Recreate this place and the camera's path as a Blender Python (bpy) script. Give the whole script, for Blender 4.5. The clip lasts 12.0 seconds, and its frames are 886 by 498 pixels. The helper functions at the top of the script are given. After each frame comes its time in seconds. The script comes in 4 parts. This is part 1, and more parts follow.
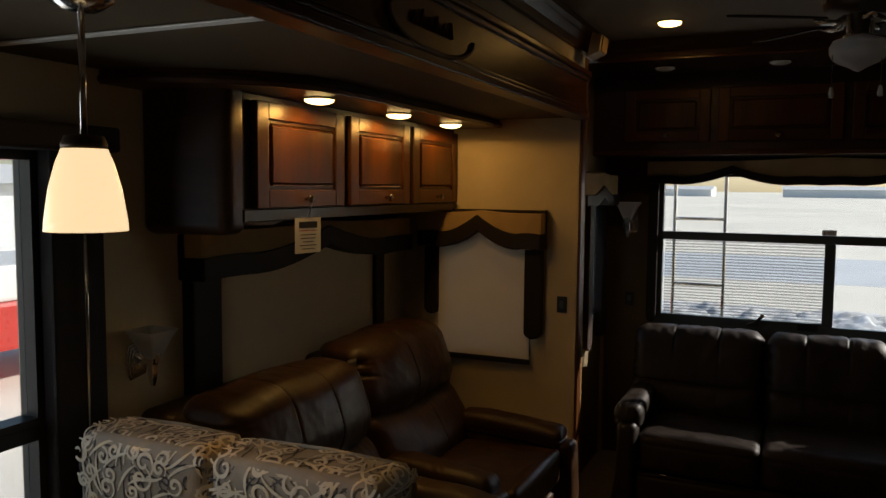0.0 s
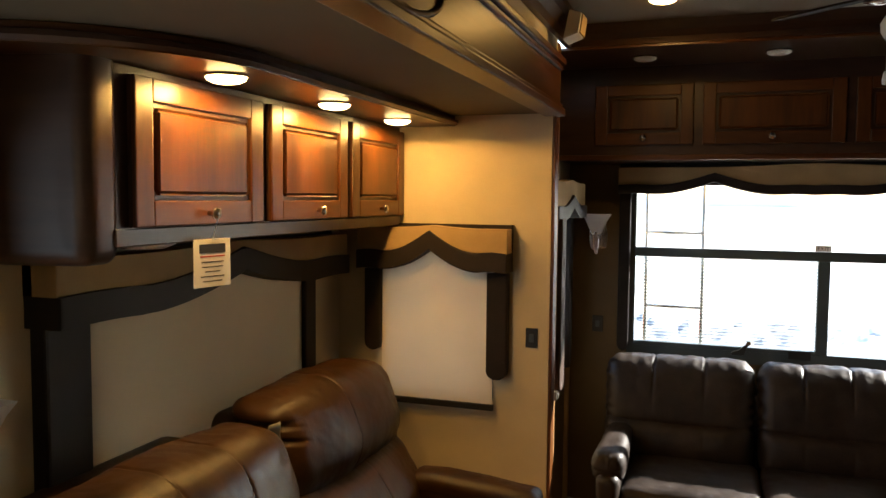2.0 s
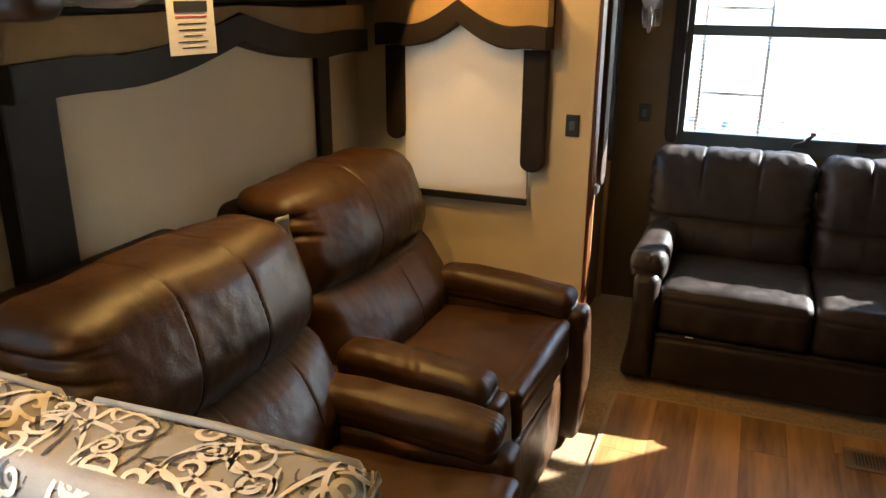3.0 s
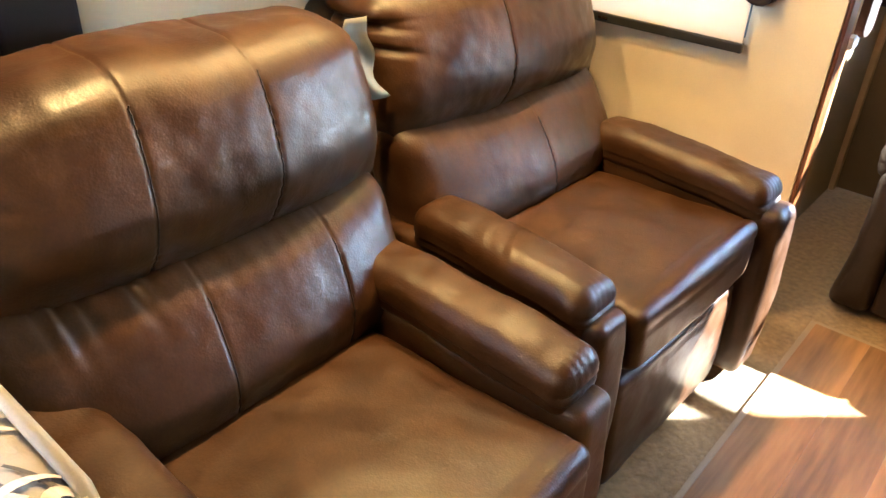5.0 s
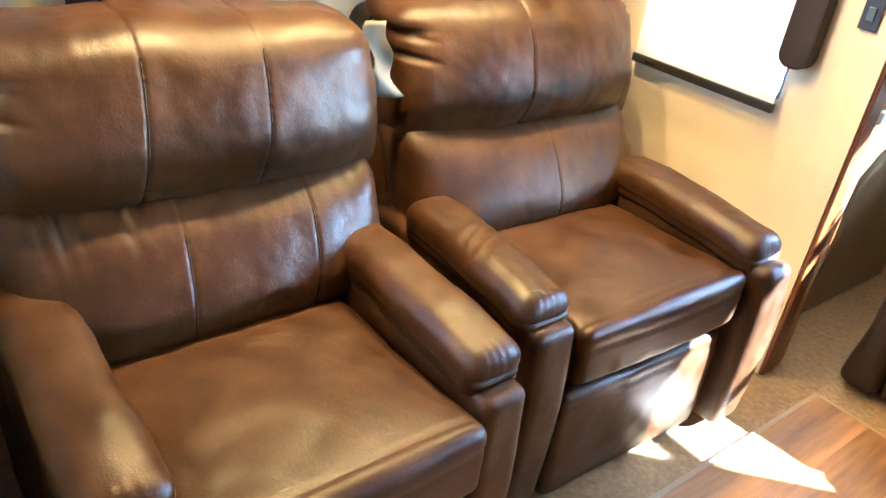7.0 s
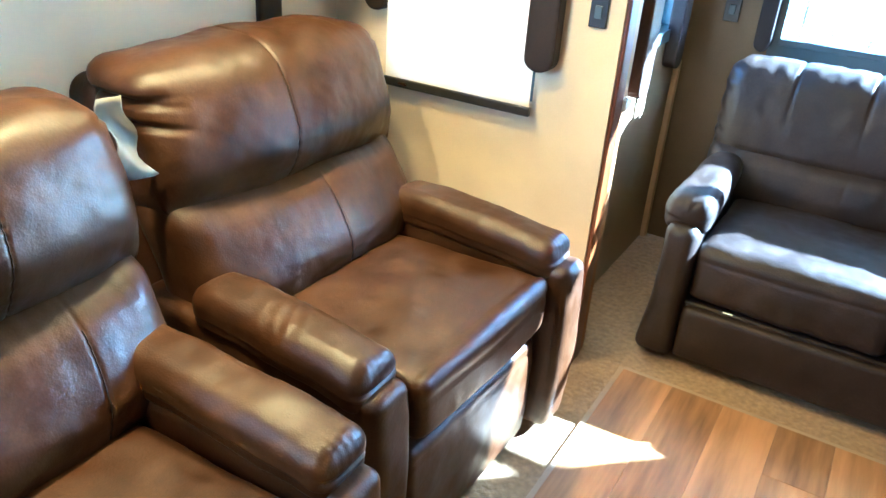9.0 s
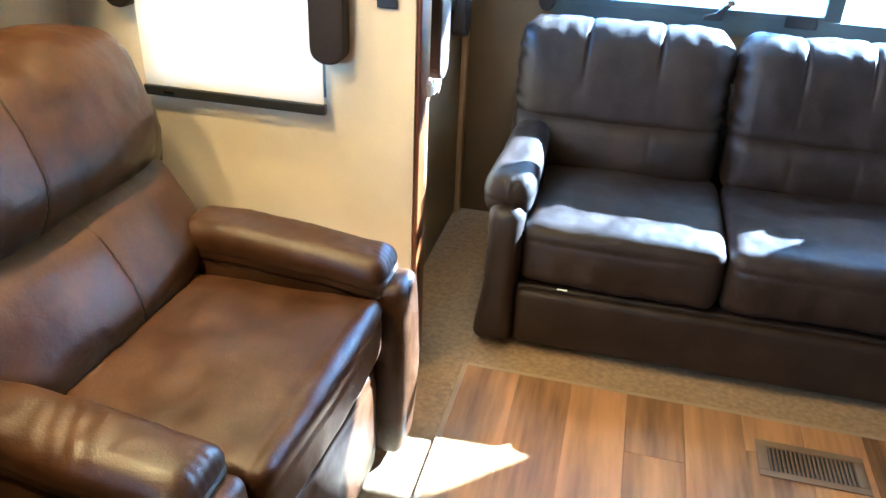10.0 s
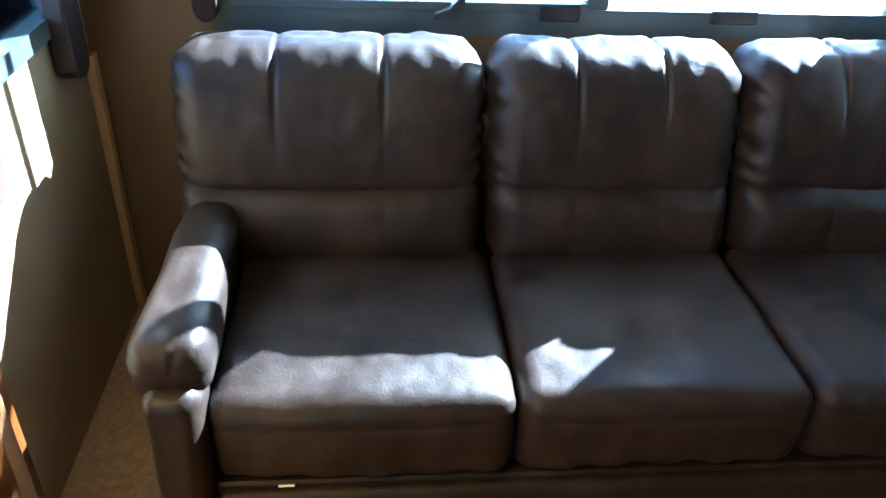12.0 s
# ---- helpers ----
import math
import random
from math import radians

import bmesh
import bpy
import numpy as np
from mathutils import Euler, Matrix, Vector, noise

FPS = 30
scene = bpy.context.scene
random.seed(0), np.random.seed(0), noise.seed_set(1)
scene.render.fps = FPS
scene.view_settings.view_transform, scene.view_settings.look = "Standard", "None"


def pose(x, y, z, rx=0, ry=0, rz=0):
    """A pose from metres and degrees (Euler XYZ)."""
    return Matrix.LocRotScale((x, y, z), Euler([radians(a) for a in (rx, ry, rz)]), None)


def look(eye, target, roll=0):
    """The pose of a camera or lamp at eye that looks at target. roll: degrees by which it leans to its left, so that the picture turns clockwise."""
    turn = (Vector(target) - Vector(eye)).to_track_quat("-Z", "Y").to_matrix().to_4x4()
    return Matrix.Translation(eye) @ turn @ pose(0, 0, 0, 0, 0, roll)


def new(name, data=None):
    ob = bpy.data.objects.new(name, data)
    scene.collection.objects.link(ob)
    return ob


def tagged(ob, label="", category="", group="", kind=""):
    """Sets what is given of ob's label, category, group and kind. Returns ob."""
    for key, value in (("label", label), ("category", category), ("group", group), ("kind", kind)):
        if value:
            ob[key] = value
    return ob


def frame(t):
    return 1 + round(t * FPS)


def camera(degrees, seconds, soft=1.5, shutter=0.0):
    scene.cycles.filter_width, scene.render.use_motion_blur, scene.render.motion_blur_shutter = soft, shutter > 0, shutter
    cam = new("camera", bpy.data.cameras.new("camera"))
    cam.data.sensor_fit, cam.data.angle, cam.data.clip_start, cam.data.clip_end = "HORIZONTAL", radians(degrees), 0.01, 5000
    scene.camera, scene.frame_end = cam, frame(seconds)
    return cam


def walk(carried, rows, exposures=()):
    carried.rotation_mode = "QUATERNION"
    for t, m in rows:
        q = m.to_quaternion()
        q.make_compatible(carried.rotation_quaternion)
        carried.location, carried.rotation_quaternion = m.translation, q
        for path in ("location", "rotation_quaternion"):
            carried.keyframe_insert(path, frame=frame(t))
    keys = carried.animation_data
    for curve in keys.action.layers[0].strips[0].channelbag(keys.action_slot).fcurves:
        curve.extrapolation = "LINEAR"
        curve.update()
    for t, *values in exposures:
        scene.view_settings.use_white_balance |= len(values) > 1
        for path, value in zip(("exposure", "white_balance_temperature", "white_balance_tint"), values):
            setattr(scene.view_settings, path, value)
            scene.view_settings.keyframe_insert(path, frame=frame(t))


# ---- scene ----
cam = camera(59.5, 12.0)
PATH = [
    (0, (0.147, 0.613, 1.594), (-0.67, 2.432, 1.435), 0.5),
    (0.5, (0.018, 0.734, 1.594), (-0.689, 2.602, 1.481), 0.4),
    (1, (-0.098, 0.844, 1.595), (-0.715, 2.744, 1.496), -0.7),
    (1.5, (-0.163, 0.991, 1.594), (-0.767, 2.894, 1.473), -0.4),
    (2, (-0.178, 1.186, 1.595), (-0.826, 3.073, 1.462), 0.5),
    (2.5, (-0.211, 1.307, 1.556), (-0.896, 3.149, 1.185), 1.3),
    (2.7, (-0.254, 1.367, 1.536), (-0.936, 3.181, 1.041), 1.1),
    (4.5, (-0.264, 1.944, 1.348), (-1.219, 3.408, 0.376), -0.5),
    (5, (-0.271, 2.074, 1.332), (-1.357, 3.397, 0.298), 2.6),
    (5.5, (-0.273, 2.16, 1.334), (-1.487, 3.357, 0.288), 3.1),
    (6, (-0.138, 2.17, 1.344), (-1.489, 3.211, 0.299), 5.8),
    (6.5, (-0.024, 2.162, 1.35), (-1.317, 3.285, 0.317), 8.1),
    (8.3, (0.045, 2.158, 1.327), (-1.297, 3.353, 0.449), 5.7),
    (8.5, (-0.026, 2.175, 1.364), (-1.229, 3.489, 0.456), 5.0),
    (9, (-0.137, 2.214, 1.374), (-1.011, 3.769, 0.469), 4.2),
    (9.5, (-0.239, 2.266, 1.387), (-0.857, 3.939, 0.483), 2.9),
    (10, (-0.282, 2.439, 1.38), (-0.671, 4.148, 0.416), 2.5),
    (10.5, (-0.24, 2.689, 1.424), (-0.693, 4.422, 0.534), 0.7),
    (11, (-0.225, 2.923, 1.404), (-0.433, 4.667, 0.448), 2.0),
    (11.5, (-0.243, 3.191, 1.396), (-0.225, 4.924, 0.398), 0.9),
    (12, (-0.199, 3.379, 1.384), (-0.024, 5.045, 0.293), 2.8),
]
EXPOSURES = [(0.0, 0.0, 6500, 10), (0.5, 1.0, 6500, 10), (1.0, 1.62, 6500, 10), (1.5, 2.0, 6500, 9), (2.0, 2.28, 6300, 8), (2.7, 2.72, 5900, 7), (4.3, 4.0, 4850, 5),
             (5.0, 4.78, 4750, 6), (6.7, 5.4, 4400, 4), (8.3, 5.25, 3900, -2), (9.0, 5.18, 3780, -4), (10.0, 4.9, 3900, -2), (10.5, 4.75, 3900, -3), (11.2, 4.42, 3900, -4), (12.0, 4.25, 4350, 0)]
walk(cam, [(t, look(eye, target, roll)) for t, eye, target, roll in PATH], EXPOSURES)

# ---- world, sun, lamps ----
SUN_WAY = Vector((-1.42, -1.32, -1.11)).normalized()
world = bpy.data.worlds.new("sky")
scene.world = world
world.use_nodes = True
wn = world.node_tree
sky = wn.nodes.new("ShaderNodeTexSky")
sky.sky_type, sky.sun_disc = "NISHITA", False
sky.sun_elevation = math.asin(-SUN_WAY.z)
sky.sun_rotation = math.atan2(-SUN_WAY.x, -SUN_WAY.y)
wn.links.new(sky.outputs[0], wn.nodes["Background"].inputs[0])
wn.nodes["Background"].inputs[1].default_value = 0.15

sun = new("sun", bpy.data.lights.new("sun", "SUN"))
sun.data.energy, sun.data.angle, sun.data.color = 5.0, radians(0.6), (1.0, 0.93, 0.84)
sun.matrix_world = look((6, 8, 6), Vector((6, 8, 6)) + SUN_WAY)


def area_lamp(name, eye, target, sx, sy, watts, colour):
    la = bpy.data.lights.new(name, "AREA")
    la.shape, la.size, la.size_y, la.energy, la.color = "RECTANGLE", sx, sy, watts, colour
    ob = new(name, la)
    ob.matrix_world = look(eye, target)
    return ob


def bulb_lamp(name, at, watts, colour):
    """A recessed lamp that shines downwards."""
    la = bpy.data.lights.new(name, "SPOT")
    la.spot_size, la.spot_blend = radians(178), 0.12
    la.energy, la.color, la.shadow_soft_size = watts, colour, 0.03
    ob = new(name, la)
    ob.matrix_world = Matrix.Translation(at)
    return ob


WARM = (1.0, 0.5, 0.11)


# ---- materials ----
def material(name, colour, rough=0.5, metal=0.0, vary=0.15, scale=8.0, fine=120.0, bump=0.1, stretch=(1, 1, 1), random=0.0,
             spec=0.5, emit=0.0, second=None, sheen=0.0, coat=0.0):
    """A Principled material with two scales of noise in colour, roughness and relief."""
    m = bpy.data.materials.new(name)
    m.use_nodes = True
    nt = m.node_tree
    p = nt.nodes["Principled BSDF"]
    co = nt.nodes.new("ShaderNodeTexCoord")
    mp = nt.nodes.new("ShaderNodeMapping")
    mp.inputs["Scale"].default_value = stretch
    nt.links.new(co.outputs["Object"], mp.inputs[0])
    a, b = nt.nodes.new("ShaderNodeTexNoise"), nt.nodes.new("ShaderNodeTexNoise")
    a.inputs["Scale"].default_value, b.inputs["Scale"].default_value = scale, fine
    a.inputs["Detail"].default_value, b.inputs["Detail"].default_value = 5, 3
    for n in (a, b):
        nt.links.new(mp.outputs[0], n.inputs["Vector"])
    mix = nt.nodes.new("ShaderNodeMath")
    mix.operation = "MULTIPLY_ADD"
    mix.inputs[1].default_value = 0.35
    nt.links.new(b.outputs[0], mix.inputs[0])
    nt.links.new(a.outputs[0], mix.inputs[2])
    last = mix.outputs[0]
    if random:
        inf = nt.nodes.new("ShaderNodeObjectInfo")
        own = nt.nodes.new("ShaderNodeVectorMath")
        own.operation = "MULTIPLY_ADD"
        own.inputs[1].default_value = (7.3, 3.1, 1.0)
        nt.links.new(inf.outputs["Location"], own.inputs[0])
        nt.links.new(mp.outputs[0], own.inputs[2])
        for n in (a, b):
            nt.links.new(own.outputs[0], n.inputs["Vector"])
        ad = nt.nodes.new("ShaderNodeMath")
        ad.operation = "MULTIPLY_ADD"
        ad.inputs[1].default_value = random
        nt.links.new(inf.outputs["Random"], ad.inputs[0])
        nt.links.new(last, ad.inputs[2])
        last = ad.outputs[0]
    ramp = nt.nodes.new("ShaderNodeValToRGB")
    dark = [c * (1 - 1.6 * vary) for c in colour]
    light = second or [min(1, c * (1 + 1.6 * vary)) for c in colour]
    ramp.color_ramp.elements[0].position, ramp.color_ramp.elements[1].position = 0.38, 0.95 + random * 0.6
    ramp.color_ramp.elements[0].color, ramp.color_ramp.elements[1].color = (*dark, 1), (*light, 1)
    nt.links.new(last, ramp.inputs[0])
    nt.links.new(ramp.outputs[0], p.inputs["Base Color"])
    rr = nt.nodes.new("ShaderNodeMapRange")
    rr.inputs[3].default_value, rr.inputs[4].default_value = max(0.02, rough - 0.12), min(1, rough + 0.12)
    nt.links.new(a.outputs[0], rr.inputs[0])
    nt.links.new(rr.outputs[0], p.inputs["Roughness"])
    p.inputs["Metallic"].default_value = metal
    p.inputs["Specular IOR Level"].default_value = spec
    p.inputs["Sheen Weight"].default_value = sheen
    p.inputs["Coat Weight"].default_value = coat
    if bump:
        bp = nt.nodes.new("ShaderNodeBump")
        bp.inputs["Strength"].default_value, bp.inputs["Distance"].default_value = bump, 0.004
        nt.links.new(mix.outputs[0], bp.inputs["Height"])
        nt.links.new(bp.outputs[0], p.inputs["Normal"])
    if emit:
        p.inputs["Emission Color"].default_value = (*colour, 1)
        p.inputs["Emission Strength"].default_value = emit
    return m


def leather(name, deep, middle, worn, rough=0.31, gloss=0.4):
    """Soft upholstery leather: mottled dye, pale worn patches, broad creases and a fine grain."""
    m = bpy.data.materials.new(name)
    m.use_nodes = True
    nt = m.node_tree
    p = nt.nodes["Principled BSDF"]
    co = nt.nodes.new("ShaderNodeTexCoord")

    def noise_tex(scale, detail, rough=0.55, warp=0.0):
        n = nt.nodes.new("ShaderNodeTexNoise")
        n.inputs["Scale"].default_value, n.inputs["Detail"].default_value = scale, detail
        n.inputs["Roughness"].default_value, n.inputs["Distortion"].default_value = rough, warp
        nt.links.new(co.outputs["Object"], n.inputs["Vector"])
        return n

    def math_node(op, a, b):
        n = nt.nodes.new("ShaderNodeMath")
        n.operation = op
        for k, v in enumerate((a, b)):
            if isinstance(v, float):
                n.inputs[k].default_value = v
            else:
                nt.links.new(v, n.inputs[k])
        return n.outputs[0]
    mottle, cloud, crease = noise_tex(14, 5, 0.55, 0.4), noise_tex(3.2, 3), noise_tex(38, 4, 0.6, 0.8)
    grain = nt.nodes.new("ShaderNodeTexVoronoi")
    grain.inputs["Scale"].default_value = 260
    nt.links.new(co.outputs["Object"], grain.inputs["Vector"])
    speck = noise_tex(150, 3, 0.6)
    blend = math_node("ADD", math_node("MULTIPLY", mottle.outputs[0], 0.42), math_node("MULTIPLY", cloud.outputs[0], 0.38))
    blend = math_node("ADD", blend, math_node("MULTIPLY", speck.outputs[0], 0.2))
    ramp = nt.nodes.new("ShaderNodeValToRGB")
    ramp.color_ramp.elements[0].position, ramp.color_ramp.elements[1].position = 0.3, 0.72
    ramp.color_ramp.elements[0].color, ramp.color_ramp.elements[1].color = (*deep, 1), (*worn, 1)
    mid = ramp.color_ramp.elements.new(0.5)
    mid.color = (*middle, 1)
    nt.links.new(blend, ramp.inputs[0])
    nt.links.new(ramp.outputs[0], p.inputs["Base Color"])
    rr = nt.nodes.new("ShaderNodeMapRange")
    rr.inputs[1].default_value, rr.inputs[2].default_value, rr.inputs[3].default_value, rr.inputs[4].default_value = 0.3, 0.7, rough, rough + 0.2
    nt.links.new(mottle.outputs[0], rr.inputs[0])
    nt.links.new(rr.outputs[0], p.inputs["Roughness"])
    p.inputs["Specular IOR Level"].default_value = gloss
    b1, b2 = nt.nodes.new("ShaderNodeBump"), nt.nodes.new("ShaderNodeBump")
    b1.inputs["Strength"].default_value, b1.inputs["Distance"].default_value = 0.19, 0.004
    b2.inputs["Strength"].default_value, b2.inputs["Distance"].default_value = 0.22, 0.001
    nt.links.new(crease.outputs[0], b1.inputs["Height"])
    nt.links.new(grain.outputs["Distance"], b2.inputs["Height"])
    nt.links.new(b1.outputs[0], b2.inputs["Normal"])
    nt.links.new(b2.outputs[0], p.inputs["Normal"])
    return m


def cloth(name, colour, through_part, scale=400.0):
    """Woven shade cloth that lets some light through."""
    m = material(name, colour, 0.9, vary=0.05, scale=3, fine=scale, bump=0.15, spec=0.1)
    nt = m.node_tree
    p, out = nt.nodes["Principled BSDF"], nt.nodes["Material Output"]
    tr, mx = nt.nodes.new("ShaderNodeBsdfTranslucent"), nt.nodes.new("ShaderNodeMixShader")
    tr.inputs[0].default_value = (*colour, 1)
    mx.inputs[0].default_value = through_part
    nt.links.new(p.outputs[0], mx.inputs[1])
    nt.links.new(tr.outputs[0], mx.inputs[2])
    nt.links.new(mx.outputs[0], out.inputs[0])
    return m


def glass_material():
    m = bpy.data.materials.new("window glass")
    m.use_nodes = True
    nt = m.node_tree
    out = nt.nodes["Material Output"]
    tr, gl, mx, fr = (nt.nodes.new("ShaderNode" + n) for n in ("BsdfTransparent", "BsdfGlossy", "MixShader", "Fresnel"))
    tr.inputs[0].default_value = (0.93, 0.95, 0.95, 1)
    gl.inputs["Roughness"].default_value = 0.02
    fr.inputs[0].default_value = 1.45
    nt.links.new(fr.outputs[0], mx.inputs[0])
    nt.links.new(tr.outputs[0], mx.inputs[1])
    nt.links.new(gl.outputs[0], mx.inputs[2])
    nt.links.new(mx.outputs[0], out.inputs[0])
    return m


M_LEATHER = leather("brown leather", (0.0115, 0.0045, 0.0015), (0.042, 0.0165, 0.0036), (0.082, 0.037, 0.0092))
M_SOFA = leather("dark brown leather", (0.0062, 0.0036, 0.0023), (0.02, 0.0117, 0.007), (0.047, 0.0285, 0.0172), 0.39, 0.34)
M_BLADE = material("matt dark blade wood", (0.03, 0.018, 0.011), 0.7, vary=0.25, scale=8, fine=70, bump=0.04, spec=0.08)
M_STRAPBROWN = material("brown leather trim", (0.05, 0.03, 0.021), 0.65, vary=0.25, scale=8, fine=260, bump=0.2, spec=0.25)
M_STRAP = material("black-brown leather", (0.016, 0.0105, 0.009), 0.6, vary=0.25, scale=8, fine=260, bump=0.2, spec=0.3)
M_WOOD = material("cherry wood", (0.085, 0.0265, 0.0033), 0.36, vary=0.42, scale=9, fine=60, bump=0.05, stretch=(1, 1, 0.12), spec=0.42)
M_WOODX = material("cherry wood across", (0.085, 0.0265, 0.0033), 0.36, vary=0.42, scale=9, fine=60, bump=0.05, stretch=(0.12, 0.12, 1), spec=0.42)
M_DARKWOOD = material("dark glazed wood", (0.055, 0.026, 0.014), 0.34, vary=0.3, scale=9, fine=60, bump=0.05, stretch=(0.15, 0.15, 1))
M_WALL = material("tan wall paper", (0.6, 0.51, 0.35), 0.75, vary=0.06, scale=5, fine=220, bump=0.12, spec=0.2)
# the rear wall's shade is put into this brown; unseen walls share it
M_PANEL = material("darkened wall panel", (0.135, 0.092, 0.044), 0.6, vary=0.1, scale=5, fine=160, bump=0.1, spec=0.3)
M_CEIL = material("ceiling board", (0.27, 0.222, 0.165), 0.75, vary=0.05, scale=4, fine=180, bump=0.1, spec=0.2)
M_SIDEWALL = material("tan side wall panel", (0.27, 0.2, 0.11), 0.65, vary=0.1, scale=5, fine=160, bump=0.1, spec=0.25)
# tan taken well down so the low ceiling stays dim above the pucks
M_SLIDECEIL = material("dimmed tan ceiling board", (0.105, 0.078, 0.046), 0.7, vary=0.05, scale=4, fine=180, bump=0.1, spec=0.2)
M_TANWOOD = material("tan wood edging", (0.24, 0.125, 0.042), 0.6, spec=0.2, vary=0.2, scale=9, fine=60, bump=0.05, stretch=(1, 1, 0.12))
M_CARPET = material("beige carpet", (0.285, 0.19, 0.085), 0.95, vary=0.2, scale=60, fine=420, bump=1.0, spec=0.05, sheen=0.2)
M_PLANK = material("vinyl oak plank", (0.225, 0.112, 0.031), 0.5, spec=0.32, vary=0.58, scale=11, fine=70, bump=0.08, stretch=(1, 0.09, 1), random=0.26)
M_STRIP = material("carpet edging strip", (0.32, 0.22, 0.11), 0.5, vary=0.1)
M_TANPAD = material("tan padded fabric", (0.43, 0.3, 0.15), 0.85, vary=0.08, scale=9, fine=300, bump=0.2, spec=0.15)
M_SHADE = cloth("cream shade cloth", (0.82, 0.76, 0.67), 0.36)
# bluish cloth for the unseen window added in the right wall
M_SHADEPALE = cloth("pale shade cloth", (0.78, 0.82, 0.86), 0.3)
M_SHADEBIG = cloth("beige shade cloth", (0.7, 0.6, 0.44), 0.22)
M_BLACK = material("black plastic", (0.018, 0.018, 0.018), 0.35, vary=0.1, bump=0.02)
M_FRAME = material("grey window frame", (0.075, 0.095, 0.1), 0.4, metal=0.3, vary=0.1, bump=0.03)
M_CHROME = material("polished nickel", (0.75, 0.72, 0.68), 0.14, metal=1.0, vary=0.04, bump=0.02)
M_BRONZE = material("dark bronze", (0.09, 0.055, 0.033), 0.55, metal=0.7, vary=0.1, bump=0.05)
M_REGISTER = material("brown register metal", (0.2, 0.125, 0.06), 0.45, metal=0.3, vary=0.1, bump=0.03)
M_WHITE = material("white plastic", (0.78, 0.76, 0.72), 0.4, vary=0.03, bump=0.03)
M_FROST = cloth("frosted glass", (0.85, 0.85, 0.85), 0.5)
M_BAG = cloth("thin plastic bag", (0.42, 0.42, 0.4), 0.5)
M_PAPER = material("white card", (0.9, 0.9, 0.88), 0.6, vary=0.04, bump=0.05)
M_INK = material("black ink", (0.03, 0.03, 0.035), 0.6, vary=0.05)
M_RED = material("red print", (0.55, 0.03, 0.03), 0.5, vary=0.05)
M_FABRIC = material("grey beige upholstery", (0.3, 0.27, 0.22), 0.7, vary=0.1, scale=20, fine=420, bump=0.3)
M_CREAM = material("cream scroll embroidery", (0.66, 0.6, 0.48), 0.6, vary=0.06, scale=30, fine=500, bump=0.3)
M_DARKSCROLL = material("charcoal scroll embroidery", (0.05, 0.045, 0.042), 0.6, vary=0.08, scale=30, fine=500, bump=0.3)
M_LAMP = material("lit lamp lens", (1.0, 0.66, 0.24), 0.5, vary=0.0, bump=0, emit=7.0)
M_GLOW = material("lit glass shade", (1.0, 0.74, 0.42), 0.35, vary=0.06, bump=0.02, emit=1.0)
M_GLASS = glass_material()


def screen_material():
    """Fine insect mesh: mostly open."""
    m = bpy.data.materials.new("insect mesh")
    m.use_nodes = True
    nt = m.node_tree
    out, p = nt.nodes["Material Output"], nt.nodes["Principled BSDF"]
    p.inputs["Base Color"].default_value = (0.05, 0.05, 0.05, 1)
    tr, mx = nt.nodes.new("ShaderNodeBsdfTransparent"), nt.nodes.new("ShaderNodeMixShader")
    co, wv, rg = nt.nodes.new("ShaderNodeTexCoord"), nt.nodes.new("ShaderNodeTexWave"), nt.nodes.new("ShaderNodeMapRange")
    wv.bands_direction = "Z"
    wv.inputs["Scale"].default_value, wv.inputs["Distortion"].default_value = 19.0, 1.2
    wv.inputs["Detail Scale"].default_value = 0.3
    rg.inputs[3].default_value, rg.inputs[4].default_value = 0.03, 0.34
    nt.links.new(co.outputs["Object"], wv.inputs[0])
    nt.links.new(wv.outputs[1], rg.inputs[0])
    nt.links.new(rg.outputs[0], mx.inputs[0])
    nt.links.new(tr.outputs[0], mx.inputs[1])
    nt.links.new(p.outputs[0], mx.inputs[2])
    nt.links.new(mx.outputs[0], out.inputs[0])
    return m


M_MESH = screen_material()
M_FIELD = material("dry pale field", (0.84, 0.79, 0.69), 0.9, vary=0.1, scale=0.05, fine=0.8, bump=0.3, spec=0.1)
M_ROAD = material("pale wet road", (0.62, 0.64, 0.66), 0.7, vary=0.08, scale=0.3, fine=6, bump=0.2)
M_SNOW = material("snow and gravel", (0.72, 0.7, 0.68), 0.9, vary=0.35, scale=2.5, fine=9, bump=1.0, spec=0.1, second=(0.95, 0.95, 0.95))
M_SIDING = material("pale siding", (0.74, 0.74, 0.74), 0.6, vary=0.04, scale=1.0, fine=30)
M_TRUCK = material("red paint", (0.5, 0.03, 0.02), 0.3, vary=0.05, coat=0.5, bump=0.0)


# ---- mesh helpers ----
def part(name, bm, mat, parent=None, label="", smooth=False):
    """Links a bmesh as one mesh object, under parent where one is given."""
    me = bpy.data.meshes.new(name)
    bmesh.ops.recalc_face_normals(bm, faces=bm.faces)
    bm.to_mesh(me)
    bm.free()
    me.materials.append(mat)
    if smooth:
        me.polygons.foreach_set("use_smooth", [True] * len(me.polygons))
    ob = new(name, me)
    if parent:
        ob.parent = parent
        ob.matrix_parent_inverse = parent.matrix_basis.inverted()
    if label:
        tagged(ob, label)
    return ob


def thing(name, at, label, category, group="", kind=""):
    ob = new(name)
    ob.empty_display_size = 0.05
    ob.matrix_basis = Matrix.Translation(at)
    return tagged(ob, label, category, group, kind)


